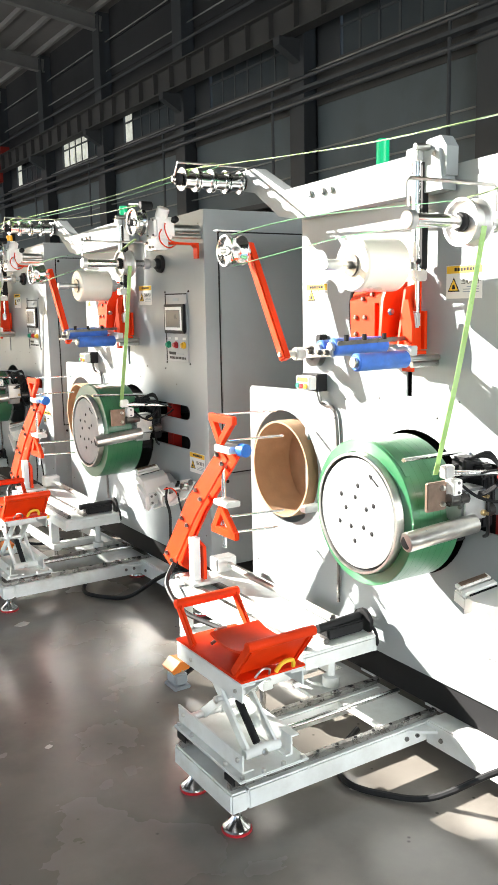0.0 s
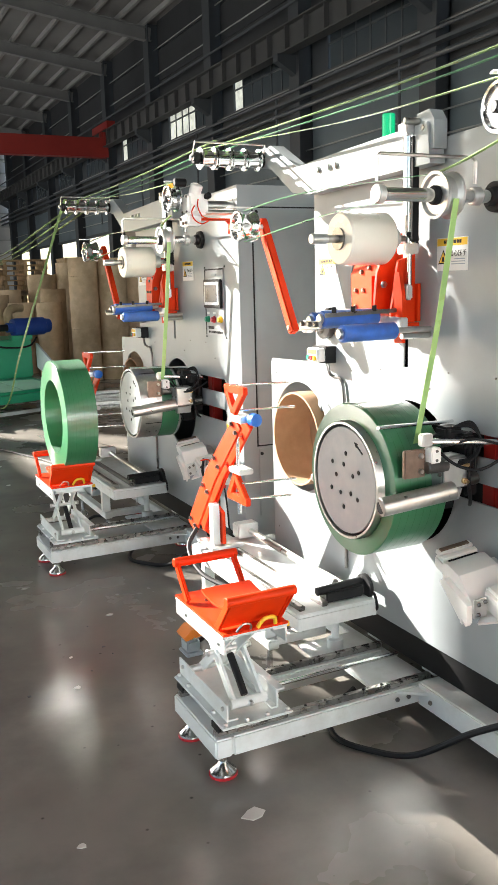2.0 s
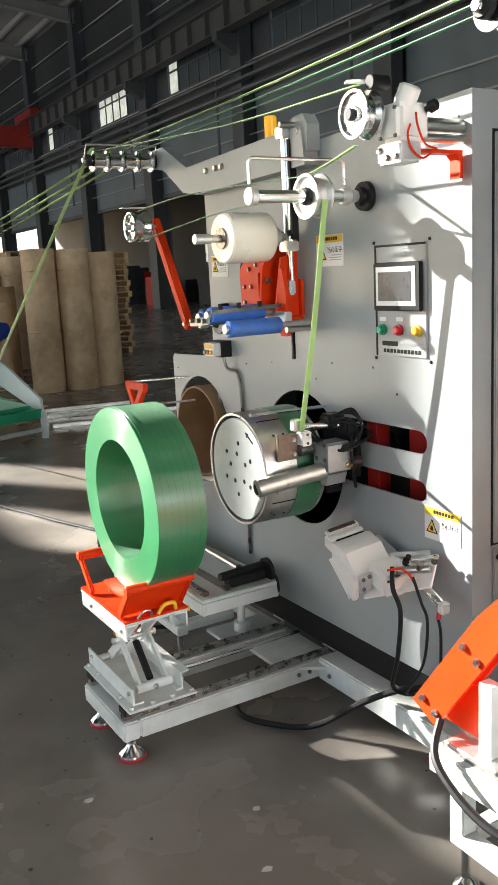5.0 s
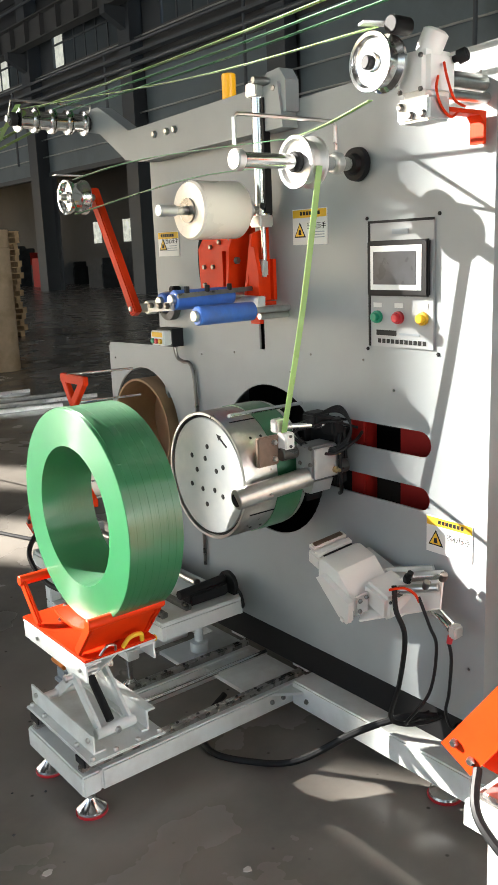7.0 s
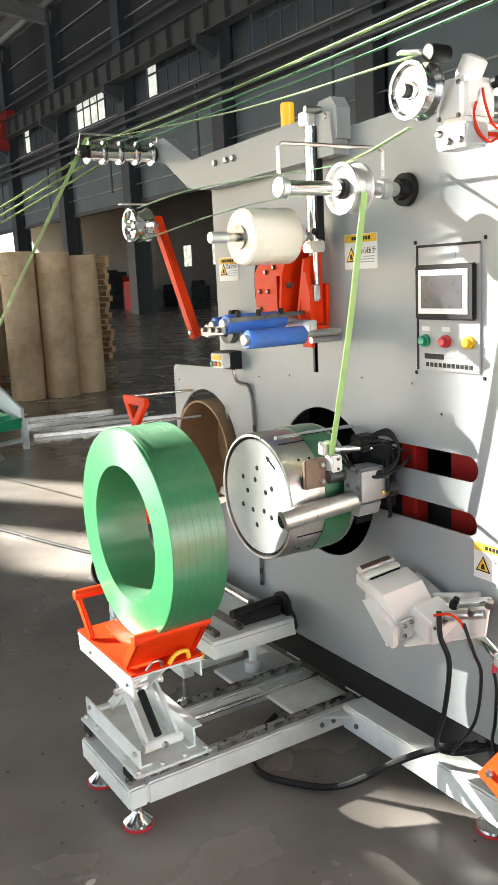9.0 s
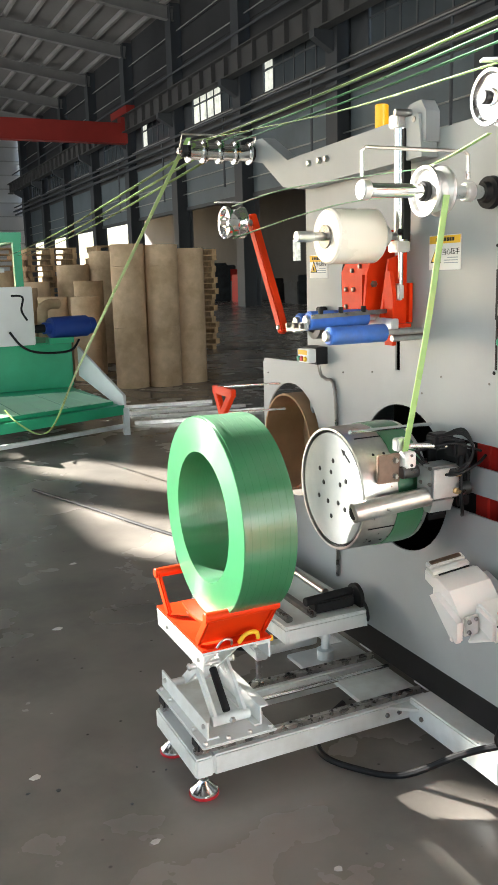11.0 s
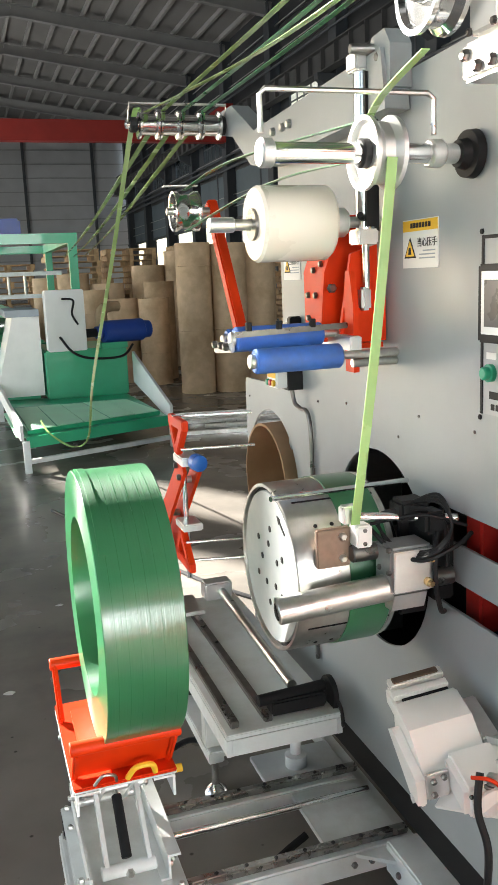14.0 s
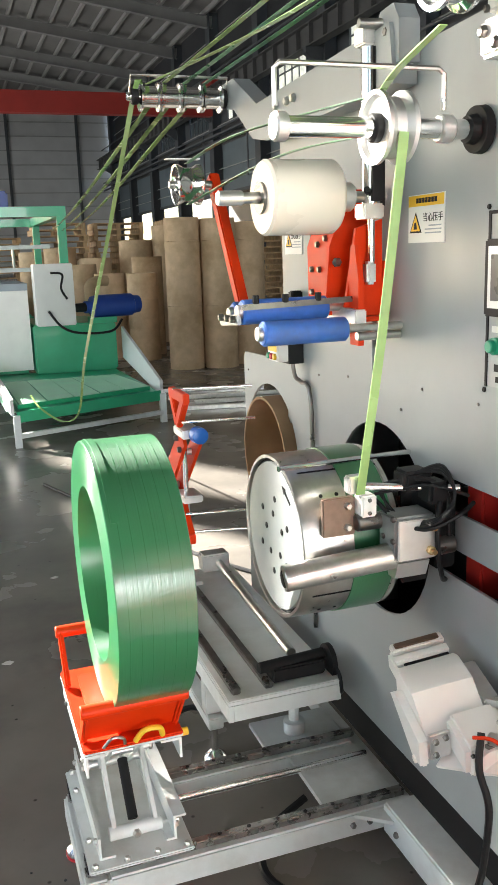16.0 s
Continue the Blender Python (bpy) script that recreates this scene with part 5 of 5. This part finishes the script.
def gantry_stand():
    """The linear table beside the drum and the orange arm that stands on its far end."""
    t = thing("core_loader", (2.0, 8.0, 0), "white linear table with an orange loading arm", "loader", "core loaders")
    part("table", box(1.85, 2.20, 7.46, 8.50, 0.375, 0.39), FRAME, t, bevel=0.003)
    part("table_side", box(1.85, 1.865, 7.46, 8.50, 0.325, 0.374), FRAME, t)
    part("table_side", box(2.185, 2.20, 7.46, 8.50, 0.325, 0.374), FRAME, t)
    part("table_end", box(1.866, 2.184, 7.46, 7.475, 0.326, 0.374), FRAME, t)
    part("support_frame", box(1.87, 1.92, 7.75, 8.45, 0.13, 0.17), FRAME, t, bevel=0.004)
    for y in (7.78, 8.40):
        part("support_leg", box(1.87, 1.92, y, y + 0.05, 0.171, 0.374), FRAME, t, bevel=0.004)
        part("support_tie", box(1.921, 2.165, y, y + 0.05, 0.13, 0.17), FRAME, t, bevel=0.004)
    part("table_post", lathe((2.12, 7.64, 0.138), (2.12, 7.64, 0.374), [(0, 0.034), (0.16, 0.034), (0.18, 0.017), (0.85, 0.017), (0.87, 0.03), (1, 0.03)], 18), FRAME, t)
    for x, y in ((1.90, 8.42), (1.9, 7.8)):
        part("levelling_foot", lathe((x, y, 0), (x, y, 0.131), [(0, 0.04), (0.1, 0.036), (0.2, 0.02), (0.25, 0.012), (1, 0.012)], 18), CHROME, t)
    for x in (1.885, 1.985):
        part("slide_rail", bar((x, 7.49, 0.4), (x, 8.48, 0.4), 0.026, 0.02), RAIL, t, bevel=0.003)
    part("screw_shaft", rod((2.10, 7.60, 0.43), (2.13, 8.45, 0.43), 0.016), STEEL, t)
    hd = part("handle_body", box(2.00, 2.17, 7.50, 7.56, 0.395, 0.44), BLACK, t, bevel=0.006)
    part("hand_crank", lathe((2.185, 7.53, 0.42), (2.20, 7.53, 0.42), [(0, 0.02), (0, 0.052), (1, 0.052), (1, 0.02)], 24), BLACK, hd)
    part("handle_bar", rod((1.965, 7.52, 0.443), (2.18, 7.54, 0.443), 0.017), BLACK, hd)
    part("handle_lever", pipe([(2.195, 7.50, 0.42), (2.20, 7.47, 0.40), (2.20, 7.455, 0.36), (2.205, 7.47, 0.34)], 0.006), BLACK, hd)
    part("nut_block", box(2.06, 2.17, 8.42, 8.49, 0.40, 0.47), ALU, t, bevel=0.006)
    ca = part("carriage", box(1.86, 2.02, 8.28, 8.46, 0.41, 0.425), ALU, t, bevel=0.003)
    part("post", box(1.885, 1.92, 8.32, 8.36, 0.425, 0.62), FRAME, t)
    low, mid, top = Vector((1.868, 8.54, 0.465)), Vector((1.885, 8.33, 0.76)), Vector((1.915, 8.09, 1.03))
    n1, n2 = Vector((0, 0.89, 0.46)) * 0.048, Vector((0, 0.75, 0.66)) * 0.046
    def arm_plate(dx, w):
        pts = [low + n1 * w, mid + (n1 + n2) * 0.5 * w, top + n2 * w * 0.8, top - n2 * w * 0.8, mid - (n1 + n2) * 0.5 * w, low - n1 * w]
        bm = bmesh.new()
        a, b = [bm.verts.new(p + Vector((dx, 0, 0))) for p in pts], [bm.verts.new(p + Vector((dx + 0.012, 0, 0))) for p in pts]
        bm.faces.new(a), bm.faces.new(b)
        for k in range(6):
            bm.faces.new((a[k], a[(k + 1) % 6], b[(k + 1) % 6], b[k]))
        return bm
    a = part("arm", arm_plate(0, 1.0), ORANGE, t, "orange steel arm plates", bevel=0.004)
    part("arm_plate", arm_plate(0.055, 0.9), ORANGE, a, bevel=0.004)
    for f in (0.2, 0.75):
        q = mid.lerp(top, f)
        part("arm_spacer", rod(q + Vector((0.012, 0, 0)), q + Vector((0.055, 0, 0)), 0.012), STEEL, a)
    part("arm_foot", slab([(8.30, 0.43), (8.54, 0.44), (8.58, 0.50), (8.36, 0.60), (8.30, 0.58)], 1.925, 1.94), ORANGE, a, bevel=0.003)
    for f in (0.10, 0.75):
        p = low.lerp(mid, f)
        q = mid.lerp(top, 0.15 + f)
        for c, n in ((p, n1), (q, n2)):
            part("bolt", bolt(c + n * 0.55 + Vector((-0.001, 0, 0)), (-1, 0, 0), 0.011, 0.012), RAIL, a)
            part("bolt", bolt(c - n * 0.55 + Vector((-0.001, 0, 0)), (-1, 0, 0), 0.011, 0.012), RAIL, a)
    for z0, s in ((1.075, 1), (0.80, -1)):
        g = part("gripper", bar((1.91, 8.10, z0 + 0.0), (1.91, 8.00, z0 + 0.10 * s), 0.022, 0.034), ORANGE, t, "orange triangular gripper", bevel=0.003)
        part("gripper_bar", bar((1.91, 8.10, z0), (1.91, 8.165, z0 + 0.10 * s), 0.022, 0.034), ORANGE, g, bevel=0.003)
        part("gripper_bar", bar((1.91, 7.985, z0 + 0.10 * s), (1.91, 8.18, z0 + 0.10 * s), 0.022, 0.034), ORANGE, g, bevel=0.003)
        part("finger", rod((1.90, 8.12, z0 + 0.115 * s), (2.16, 8.06, z0 + 0.115 * s), 0.005), CHROME, g)
        part("finger", rod((1.90, 8.02, z0 + 0.02 * s), (2.14, 7.98, z0 + 0.02 * s), 0.005), CHROME, g)
    part("slide_post", rod((1.93, 8.12, 0.62), (1.93, 8.12, 1.09), 0.009), CHROME, t)
    part("slide_block", box(1.90, 1.97, 8.02, 8.14, 1.035, 1.065), ALU, t, bevel=0.004)
    part("slide_block", box(1.90, 1.97, 8.05, 8.16, 0.805, 0.83), ALU, t, bevel=0.004)
    part("blue_knob", lathe((1.94, 8.02, 1.055), (1.945, 7.955, 1.055), [(0, 0.014), (0.35, 0.018), (0.4, 0.028), (0.95, 0.027), (1, 0.02)], 20), KNOBB, t, "blue plastic knob")
    part("arm_cable", pipe([(1.87, 8.48, 0.47), (1.80, 8.42, 0.40), (1.79, 8.25, 0.33), (1.84, 8.05, 0.31), (1.86, 7.9, 0.31)], 0.011), RUBBER, t)
    return t


def link(a, b, wide, x0, x1):
    """A flat link with round ends between a and b, given in (y, z)."""
    a, b = Vector(a), Vector(b)
    way = math.atan2(b.y - a.y, b.x - a.x)
    r = wide / 2
    pts = [(b.x + r * math.cos(way + q), b.y + r * math.sin(way + q)) for q in (-math.pi / 2 + math.pi * k / 8 for k in range(9))]
    pts += [(a.x + r * math.cos(way + q), a.y + r * math.sin(way + q)) for q in (math.pi / 2 + math.pi * k / 8 for k in range(9))]
    return slab(pts, x0, x1)


def lift_table(x):
    """A scissor lift on the rails, with the red cradle. x: its near end."""
    t = thing("lift_table", (x + 0.12, 7.2, 0.168), "grey scissor lift table with an orange-red coil cradle", "lift table", "lift tables")
    base = part("base_plate", box(x - 0.004, x + 0.256, 6.985, 7.425, 0.193, 0.202), FRAME, t, bevel=0.003)
    for y in (7.052, 7.367):
        for k in (0.0, 0.175):
            bb = part("bearing_block", box(x + k, x + k + 0.07, y - 0.032, y + 0.032, 0.1685, 0.1925), RAIL, t, bevel=0.003)
            part("end_seal", box(x + k - 0.005, x + k - 0.0003, y - 0.028, y + 0.028, 0.1695, 0.191), BLACK, bb)
    for xx, yy in ((x + 0.012, 7.0), (x + 0.09, 7.0), (x + 0.165, 7.0), (x + 0.24, 7.0), (x + 0.012, 7.10), (x + 0.012, 7.32), (x + 0.012, 7.41), (x + 0.24, 7.10)):
        part("plate_bolt", bolt((xx, yy, 0.202), (0, 0, 1), 0.009, 0.010), STEEL, base)
    # channels that the scissor slides in
    left = part("lower_channel", slab([(x + 0.026, 0.2025), (x + 0.066, 0.2025), (x + 0.066, 0.2085), (x + 0.032, 0.2085), (x + 0.032, 0.262), (x + 0.026, 0.262)], 7.02, 7.44, 'y'), FRAME, t, bevel=0.0015)
    right = part("lower_channel", slab([(x + 0.196, 0.2025), (x + 0.222, 0.2025), (x + 0.222, 0.262), (x + 0.248, 0.262), (x + 0.248, 0.268), (x + 0.216, 0.268), (x + 0.216, 0.2085), (x + 0.196, 0.2085)], 7.03, 7.44, 'y'), FRAME, t, bevel=0.0015)
    for y in (7.045, 7.40):
        part("channel_bolt", bolt((x + 0.026, y, 0.24), (-1, 0, 0), 0.008, 0.009), STEEL, left)
        part("channel_bolt", bolt((x + 0.222, y, 0.235), (1, 0, 0), 0.008, 0.009), STEEL, right)
    for xx in (x + 0.068, x + 0.172):
        part("scissor_arm", link((7.065, 0.238), (7.335, 0.478), 0.034, xx, xx + 0.010), FRAME, t, bevel=0.002)
    for xx in (x + 0.084, x + 0.156):
        part("scissor_arm", link((7.375, 0.238), (7.085, 0.478), 0.034, xx, xx + 0.010), FRAME, t, bevel=0.002)
    low = part("cross_rod", rod((x + 0.058, 7.062, 0.238), (x + 0.192, 7.062, 0.238), 0.017, 20), FRAME, t)
    part("rod_bolt", bolt((x + 0.125, 7.047, 0.236), (0, -1, 0), 0.011, 0.012), STEEL, low)
    part("cross_rod", rod((x + 0.045, 7.085, 0.478), (x + 0.205, 7.085, 0.478), 0.017, 20), FRAME, t)
    part("cross_rod", rod((x + 0.035, 7.375, 0.238), (x + 0.214, 7.375, 0.238), 0.013), ALU, t)
    part("cross_rod", rod((x + 0.035, 7.335, 0.478), (x + 0.205, 7.335, 0.478), 0.013), ALU, t)
    pivot = part("pivot_rod", rod((x + 0.05, 7.212, 0.365), (x + 0.20, 7.212, 0.365), 0.010), ALU, t)
    for xx, way in ((x + 0.05, -1), (x + 0.20, 1)):
        part("pivot_nut", bolt((xx, 7.212, 0.365), (way, 0, 0), 0.013, 0.010), STEEL, pivot)
    ram = part("lift_cylinder", rod((x + 0.125, 7.09, 0.245), (x + 0.125, 7.20, 0.35), 0.013), BLACK, t)
    part("piston_rod", rod((x + 0.125, 7.195, 0.345), (x + 0.125, 7.31, 0.455), 0.007), CHROME, ram)
    for xx, s in ((x + 0.008, 1), (x + 0.237, -1)):
        up = part("upper_channel", slab([(xx, 0.455), (xx + 0.006 * s, 0.455), (xx + 0.006 * s, 0.503), (xx + 0.05 * s, 0.503), (xx + 0.05 * s, 0.509), (xx, 0.509)], 6.985, 7.40, 'y'), FRAME, t, bevel=0.0015)
        for y in (7.02, 7.30):
            part("channel_bolt", bolt((xx, y, 0.482), (-s, 0, 0), 0.007, 0.007), STEEL, up)
    part("top_plate", box(x + 0.003, x + 0.242, 6.985, 7.395, 0.5095, 0.5165), FRAME, t, bevel=0.002)
    cr = part("cradle", box(x + 0.004, x + 0.242, 6.98, 7.40, 0.517, 0.525), ORANGE, t, "orange-red coil cradle with two grips", bevel=0.003)
    saddle = [(7.115 + 0.316 * math.sin(a), 0.904 - 0.316 * math.cos(a)) for a in (-0.30 + 0.06 * k for k in range(11))]
    part("saddle", slab(saddle + [(y, z - 0.008) for y, z in reversed(saddle)], x + 0.03, x + 0.215), ORANGE, cr)
    for y, z in (saddle[1], saddle[9], saddle[5]):
        part("saddle_rib", box(x + 0.10, x + 0.15, y - 0.006, y + 0.006, 0.5255, z - 0.009), ORANGE, cr)
    for y0, y1 in ((7.035, 6.940), (7.285, 7.385)):
        for xx in (x + 0.012, x + 0.232):
            part("grip_post", bar((xx, y0, 0.530), (xx, y1, 0.645), 0.014, 0.034), ORANGE, cr, bevel=0.005)
        part("grip", rod((x + 0.0, y1, 0.648), (x + 0.246, y1, 0.648), 0.0165, 14), ORANGE, cr)
    part("seat_flap", bar((x + 0.122, 7.028, 0.532), (x + 0.122, 6.946, 0.636), 0.204, 0.007), ORANGE, cr, "slanted seat plate under the grip")
    part("spring_clip", pipe([(x + 0.07, 7.27, 0.533), (x + 0.12, 7.29, 0.545), (x + 0.12, 7.33, 0.548), (x + 0.18, 7.36, 0.535)], 0.006), RAIL, cr)
    part("spring_clip", pipe([(x + 0.05, 6.975, 0.53), (x + 0.07, 6.966, 0.555), (x + 0.095, 6.966, 0.55), (x + 0.10, 6.975, 0.53)], 0.004), STEEL, cr)
    part("yellow_clip", pipe([(x + 0.125, 6.976, 0.53), (x + 0.145, 6.966, 0.558), (x + 0.18, 6.966, 0.558), (x + 0.19, 6.976, 0.532)], 0.007), YELLOW, cr)
    part("hose_plug", rod((x + 0.246, 7.02, 0.50), (x + 0.262, 7.02, 0.50), 0.010), YELLOW, t)
    return t


def strap_coil(x0, x1, r, ri, label, AY=AY, AZ=AZ):
    n = 7
    prof = [(0, ri), (0.0, r - 0.002)]
    prof += [(0.012, r), (0.988, r)]
    prof += [(1, r - 0.002), (1, ri), (0, ri)]
    bm = lathe((x0, AY, AZ), (x1, AY, AZ), prof, 96)
    t = thing("strap_coil", (x0, AY, AZ - r), label, "strap coil", "coils of green strap")
    part("winding", bm, STRAP, t)
    for k in range(1, n):
        q = x0 + (x1 - x0) * k / n
        part("seam", lathe((q - 0.0006, AY, AZ), (q + 0.0006, AY, AZ), [(0, r - 0.003), (0, r + 0.0002), (1, r + 0.0002), (1, r - 0.003), (0, r - 0.003)], 96), SEAM, t)
    part("loose_end", ribbon([(x0 + 0.02, AY + r * math.cos(a) * 1.006, AZ + r * math.sin(a) * 1.006) for a in (0.2 + 0.12 * k for k in range(20))], 0.016, steps=1), STRAP, t)
    return t


def foot_pedal():
    t = thing("foot_pedal", (1.74, 7.83, 0), "grey foot switch with an orange treadle on the floor", "foot pedal", "foot pedals")
    part("base", box(1.70, 1.78, 7.785, 7.885, 0.0, 0.016), PEDALG, t, bevel=0.004)
    part("body", box(1.708, 1.772, 7.795, 7.875, 0.017, 0.07), PEDALG, t, bevel=0.008)
    part("treadle", slab([(1.692, 0.094), (1.70, 0.078), (1.775, 0.09), (1.782, 0.118), (1.73, 0.128)], 7.788, 7.882, 'y'), PEDALO, t, "orange treadle", bevel=0.006)
    part("pivot_pin", rod((1.74, 7.78, 0.084), (1.74, 7.89, 0.084), 0.006, 10), STEEL, t)
    part("cord", pipe([(1.78, 7.83, 0.05), (1.86, 7.80, 0.10), (1.95, 7.74, 0.10), (2.08, 7.70, 0.12)], 0.010), RUBBER, t)
    return t


machine = winding_machine()
loader = gantry_stand()
pedal = foot_pedal()
loader.location.y -= 0.17
for ob in (machine, loader):
    for dy in (PITCH_B, PITCH_A):
        made = copy_thing(ob, Matrix.Translation(ob.location + Vector((0, dy, 0))))
        for child in made.children:
            if child.name.split(".")[0] in ("roller_tube", "bolt_plate", "sensor_head", "piston", "clevis", "guide_rod", "head_roller"):
                child.location.y -= 0.075
for child in machine.children_recursive:
    if child.name.split(".")[0] == "lamp_lens":
        child.data = child.data.copy()
        child.data.materials[0] = LIGHT_Y
        tagged(child, "glowing yellow lamp")
copy_thing(pedal, Matrix.Translation((1.69, 5.68, 0)))
copy_thing(pedal, Matrix.Translation((1.745, 3.38, 0)))
lift = lift_table(1.40)
for dy in (PITCH_B, PITCH_A):
    copy_thing(lift, Matrix.Translation(lift.location + Vector((0, dy, 0))))
strap_coil(1.474, 1.644, 0.314, 0.206, "full green plastic strap coil standing on the lift cradle", 7.115, 0.904)


def shifted(ob, dy):
    ob.location.y += dy
    return ob


shifted(strap_coil(1.945, 2.15, 0.262, 0.2055, "green plastic strap coil wound on the drum"), PITCH_B)
shifted(strap_coil(1.945, 2.15, 0.245, 0.2055, "green plastic strap coil wound on the drum"), PITCH_A)
t = thing("strap_wrap", (2.05, AY, AZ), "first green strap turns on the bare drum", "strap")
part("wrap", lathe((2.042, AY, AZ), (2.143, AY, AZ), [(0, 0.2035), (0, 0.2065), (1, 0.2065), (1, 0.2035), (0, 0.2035)], 64), STRAP, t)


# ---- straps in the air ----
def strand(points, wide=0.016, mat=STRAND, label="thin green plastic strap running between rollers", across=(1, 0, 0)):
    return solo("strap_strand", ribbon(points, wide, across=across), mat, label, "strap", "running straps")


for dy in (0, PITCH_B, PITCH_A):
    strand([(2.045, 6.665 + dy, 1.84), (2.04, 6.74 + dy, 1.46), (2.035, 6.83 + dy, 1.10)], 0.021)
    strand([(2.04, 6.73 + dy, 1.918), (1.97, 7.4 + dy, 1.93), (1.97, 7.90 + dy, 1.908)], 0.014, STRANDD)
    strand([(2.04, 6.795 + dy, 1.85), (2.0, 7.2 + dy, 1.852), (1.97, 7.90 + dy, 1.785)], 0.014, STRANDD)
    strand([(1.96, 6.40 + dy, 1.955), (1.97, 6.55 + dy, 1.925), (2.04, 6.75 + dy, 1.92)], 0.014)
    strand([(1.96, 6.38 + dy, 2.107), (1.95, 7.1 + dy, 2.12), (1.92, 8.17 + dy, 2.19)], 0.014)
for k, (xa, xb) in enumerate(((1.98, 2.50), (2.05, 2.62), (2.12, 2.74))):
    strand([(xa, 8.17, 2.19), ((xa + xb) / 2, 12.0, 2.03), (xb, 15.93, 1.95)], 0.022)
    strand([(xa, 8.17, 2.195), (xa, 7.0, 2.20), (xa - 0.01, 8.17 + PITCH_B, 2.225)], 0.016, STRANDD if k else STRAND)
    if k:
        strand([(xa - 0.01, 8.17 + PITCH_B, 2.225), (xa, 4.7, 2.21), (xa, 8.17 + PITCH_A, 2.225)], 0.016, STRANDD if k > 1 else STRAND)
strand([(1.90, 8.17, 2.19), (1.88, 8.21, 2.15), (1.95, 9.2, 1.74), (2.06, 11.0, 0.96), (2.2, 12.55, 0.32), (2.08, 12.7, 0.22), (1.9, 12.8, 0.34), (1.85, 13.1, 0.42)], 0.018)

# scraps on the floor
random.seed(9)
for k, (x, y, s) in enumerate(((1.416, 4.497, 0.05), (1.2, 6.9, 0.02), (1.15, 5.6, 0.025), (1.5, 6.3, 0.02), (0.95, 7.4, 0.03), (1.1, 3.2, 0.02), (1.3, 8.6, 0.03), (1.6, 9.5, 0.025), (0.9, 4.6, 0.02), (1.62, 6.55, 0.018), (1.2, 5.9, 0.015))):
    n = 6
    pts = [(x + s * random.uniform(0.5, 1) * math.cos(2 * math.pi * i / n), y + s * random.uniform(0.4, 0.8) * math.sin(2 * math.pi * i / n)) for i in range(n)]
    solo("scrap", slab(pts, 0.0006, 0.003, 'z'), DEBRIS, "small pale paper scrap lying on the floor", "scrap", "floor scraps")

# dark bits of dirt
for k in range(14):
    x, y, s = random.uniform(0.9, 1.75), random.uniform(5.6, 7.4), random.uniform(0.005, 0.013)
    pts = [(x + s * random.uniform(0.5, 1) * math.cos(2 * math.pi * i / 5), y + s * random.uniform(0.4, 1) * math.sin(2 * math.pi * i / 5)) for i in range(5)]
    solo("dirt_crumb", slab(pts, 0.0006, 0.003, 'z'), CLUT, "small dark crumb of dirt on the concrete floor", "dirt", "floor dirt")

# things lying about
solo("floor_cable", pipe([(1.75, 11.4, 0.012), (2.05, 10.5, 0.012), (2.2, 10.0, 0.012), (2.42, 9.4, 0.012), (2.7, 8.9, 0.012)], 0.011), RUBBER, "thin dark cable lying across the floor", "cable")
for y, x0, x1, w in ((13.9, 3.4, 4.6, 0.05), (14.6, 3.5, 5.0, 0.06), (15.2, 3.3, 4.8, 0.04), (14.2, 3.7, 5.2, 0.04)):
    solo("steel_bar", bar((x0, y, 0.021), (x1, y - 0.25, 0.021), w, 0.04), STEEL, "grey steel bar lying on the floor", "steel bar", "loose steel bars", bevel=0.003)
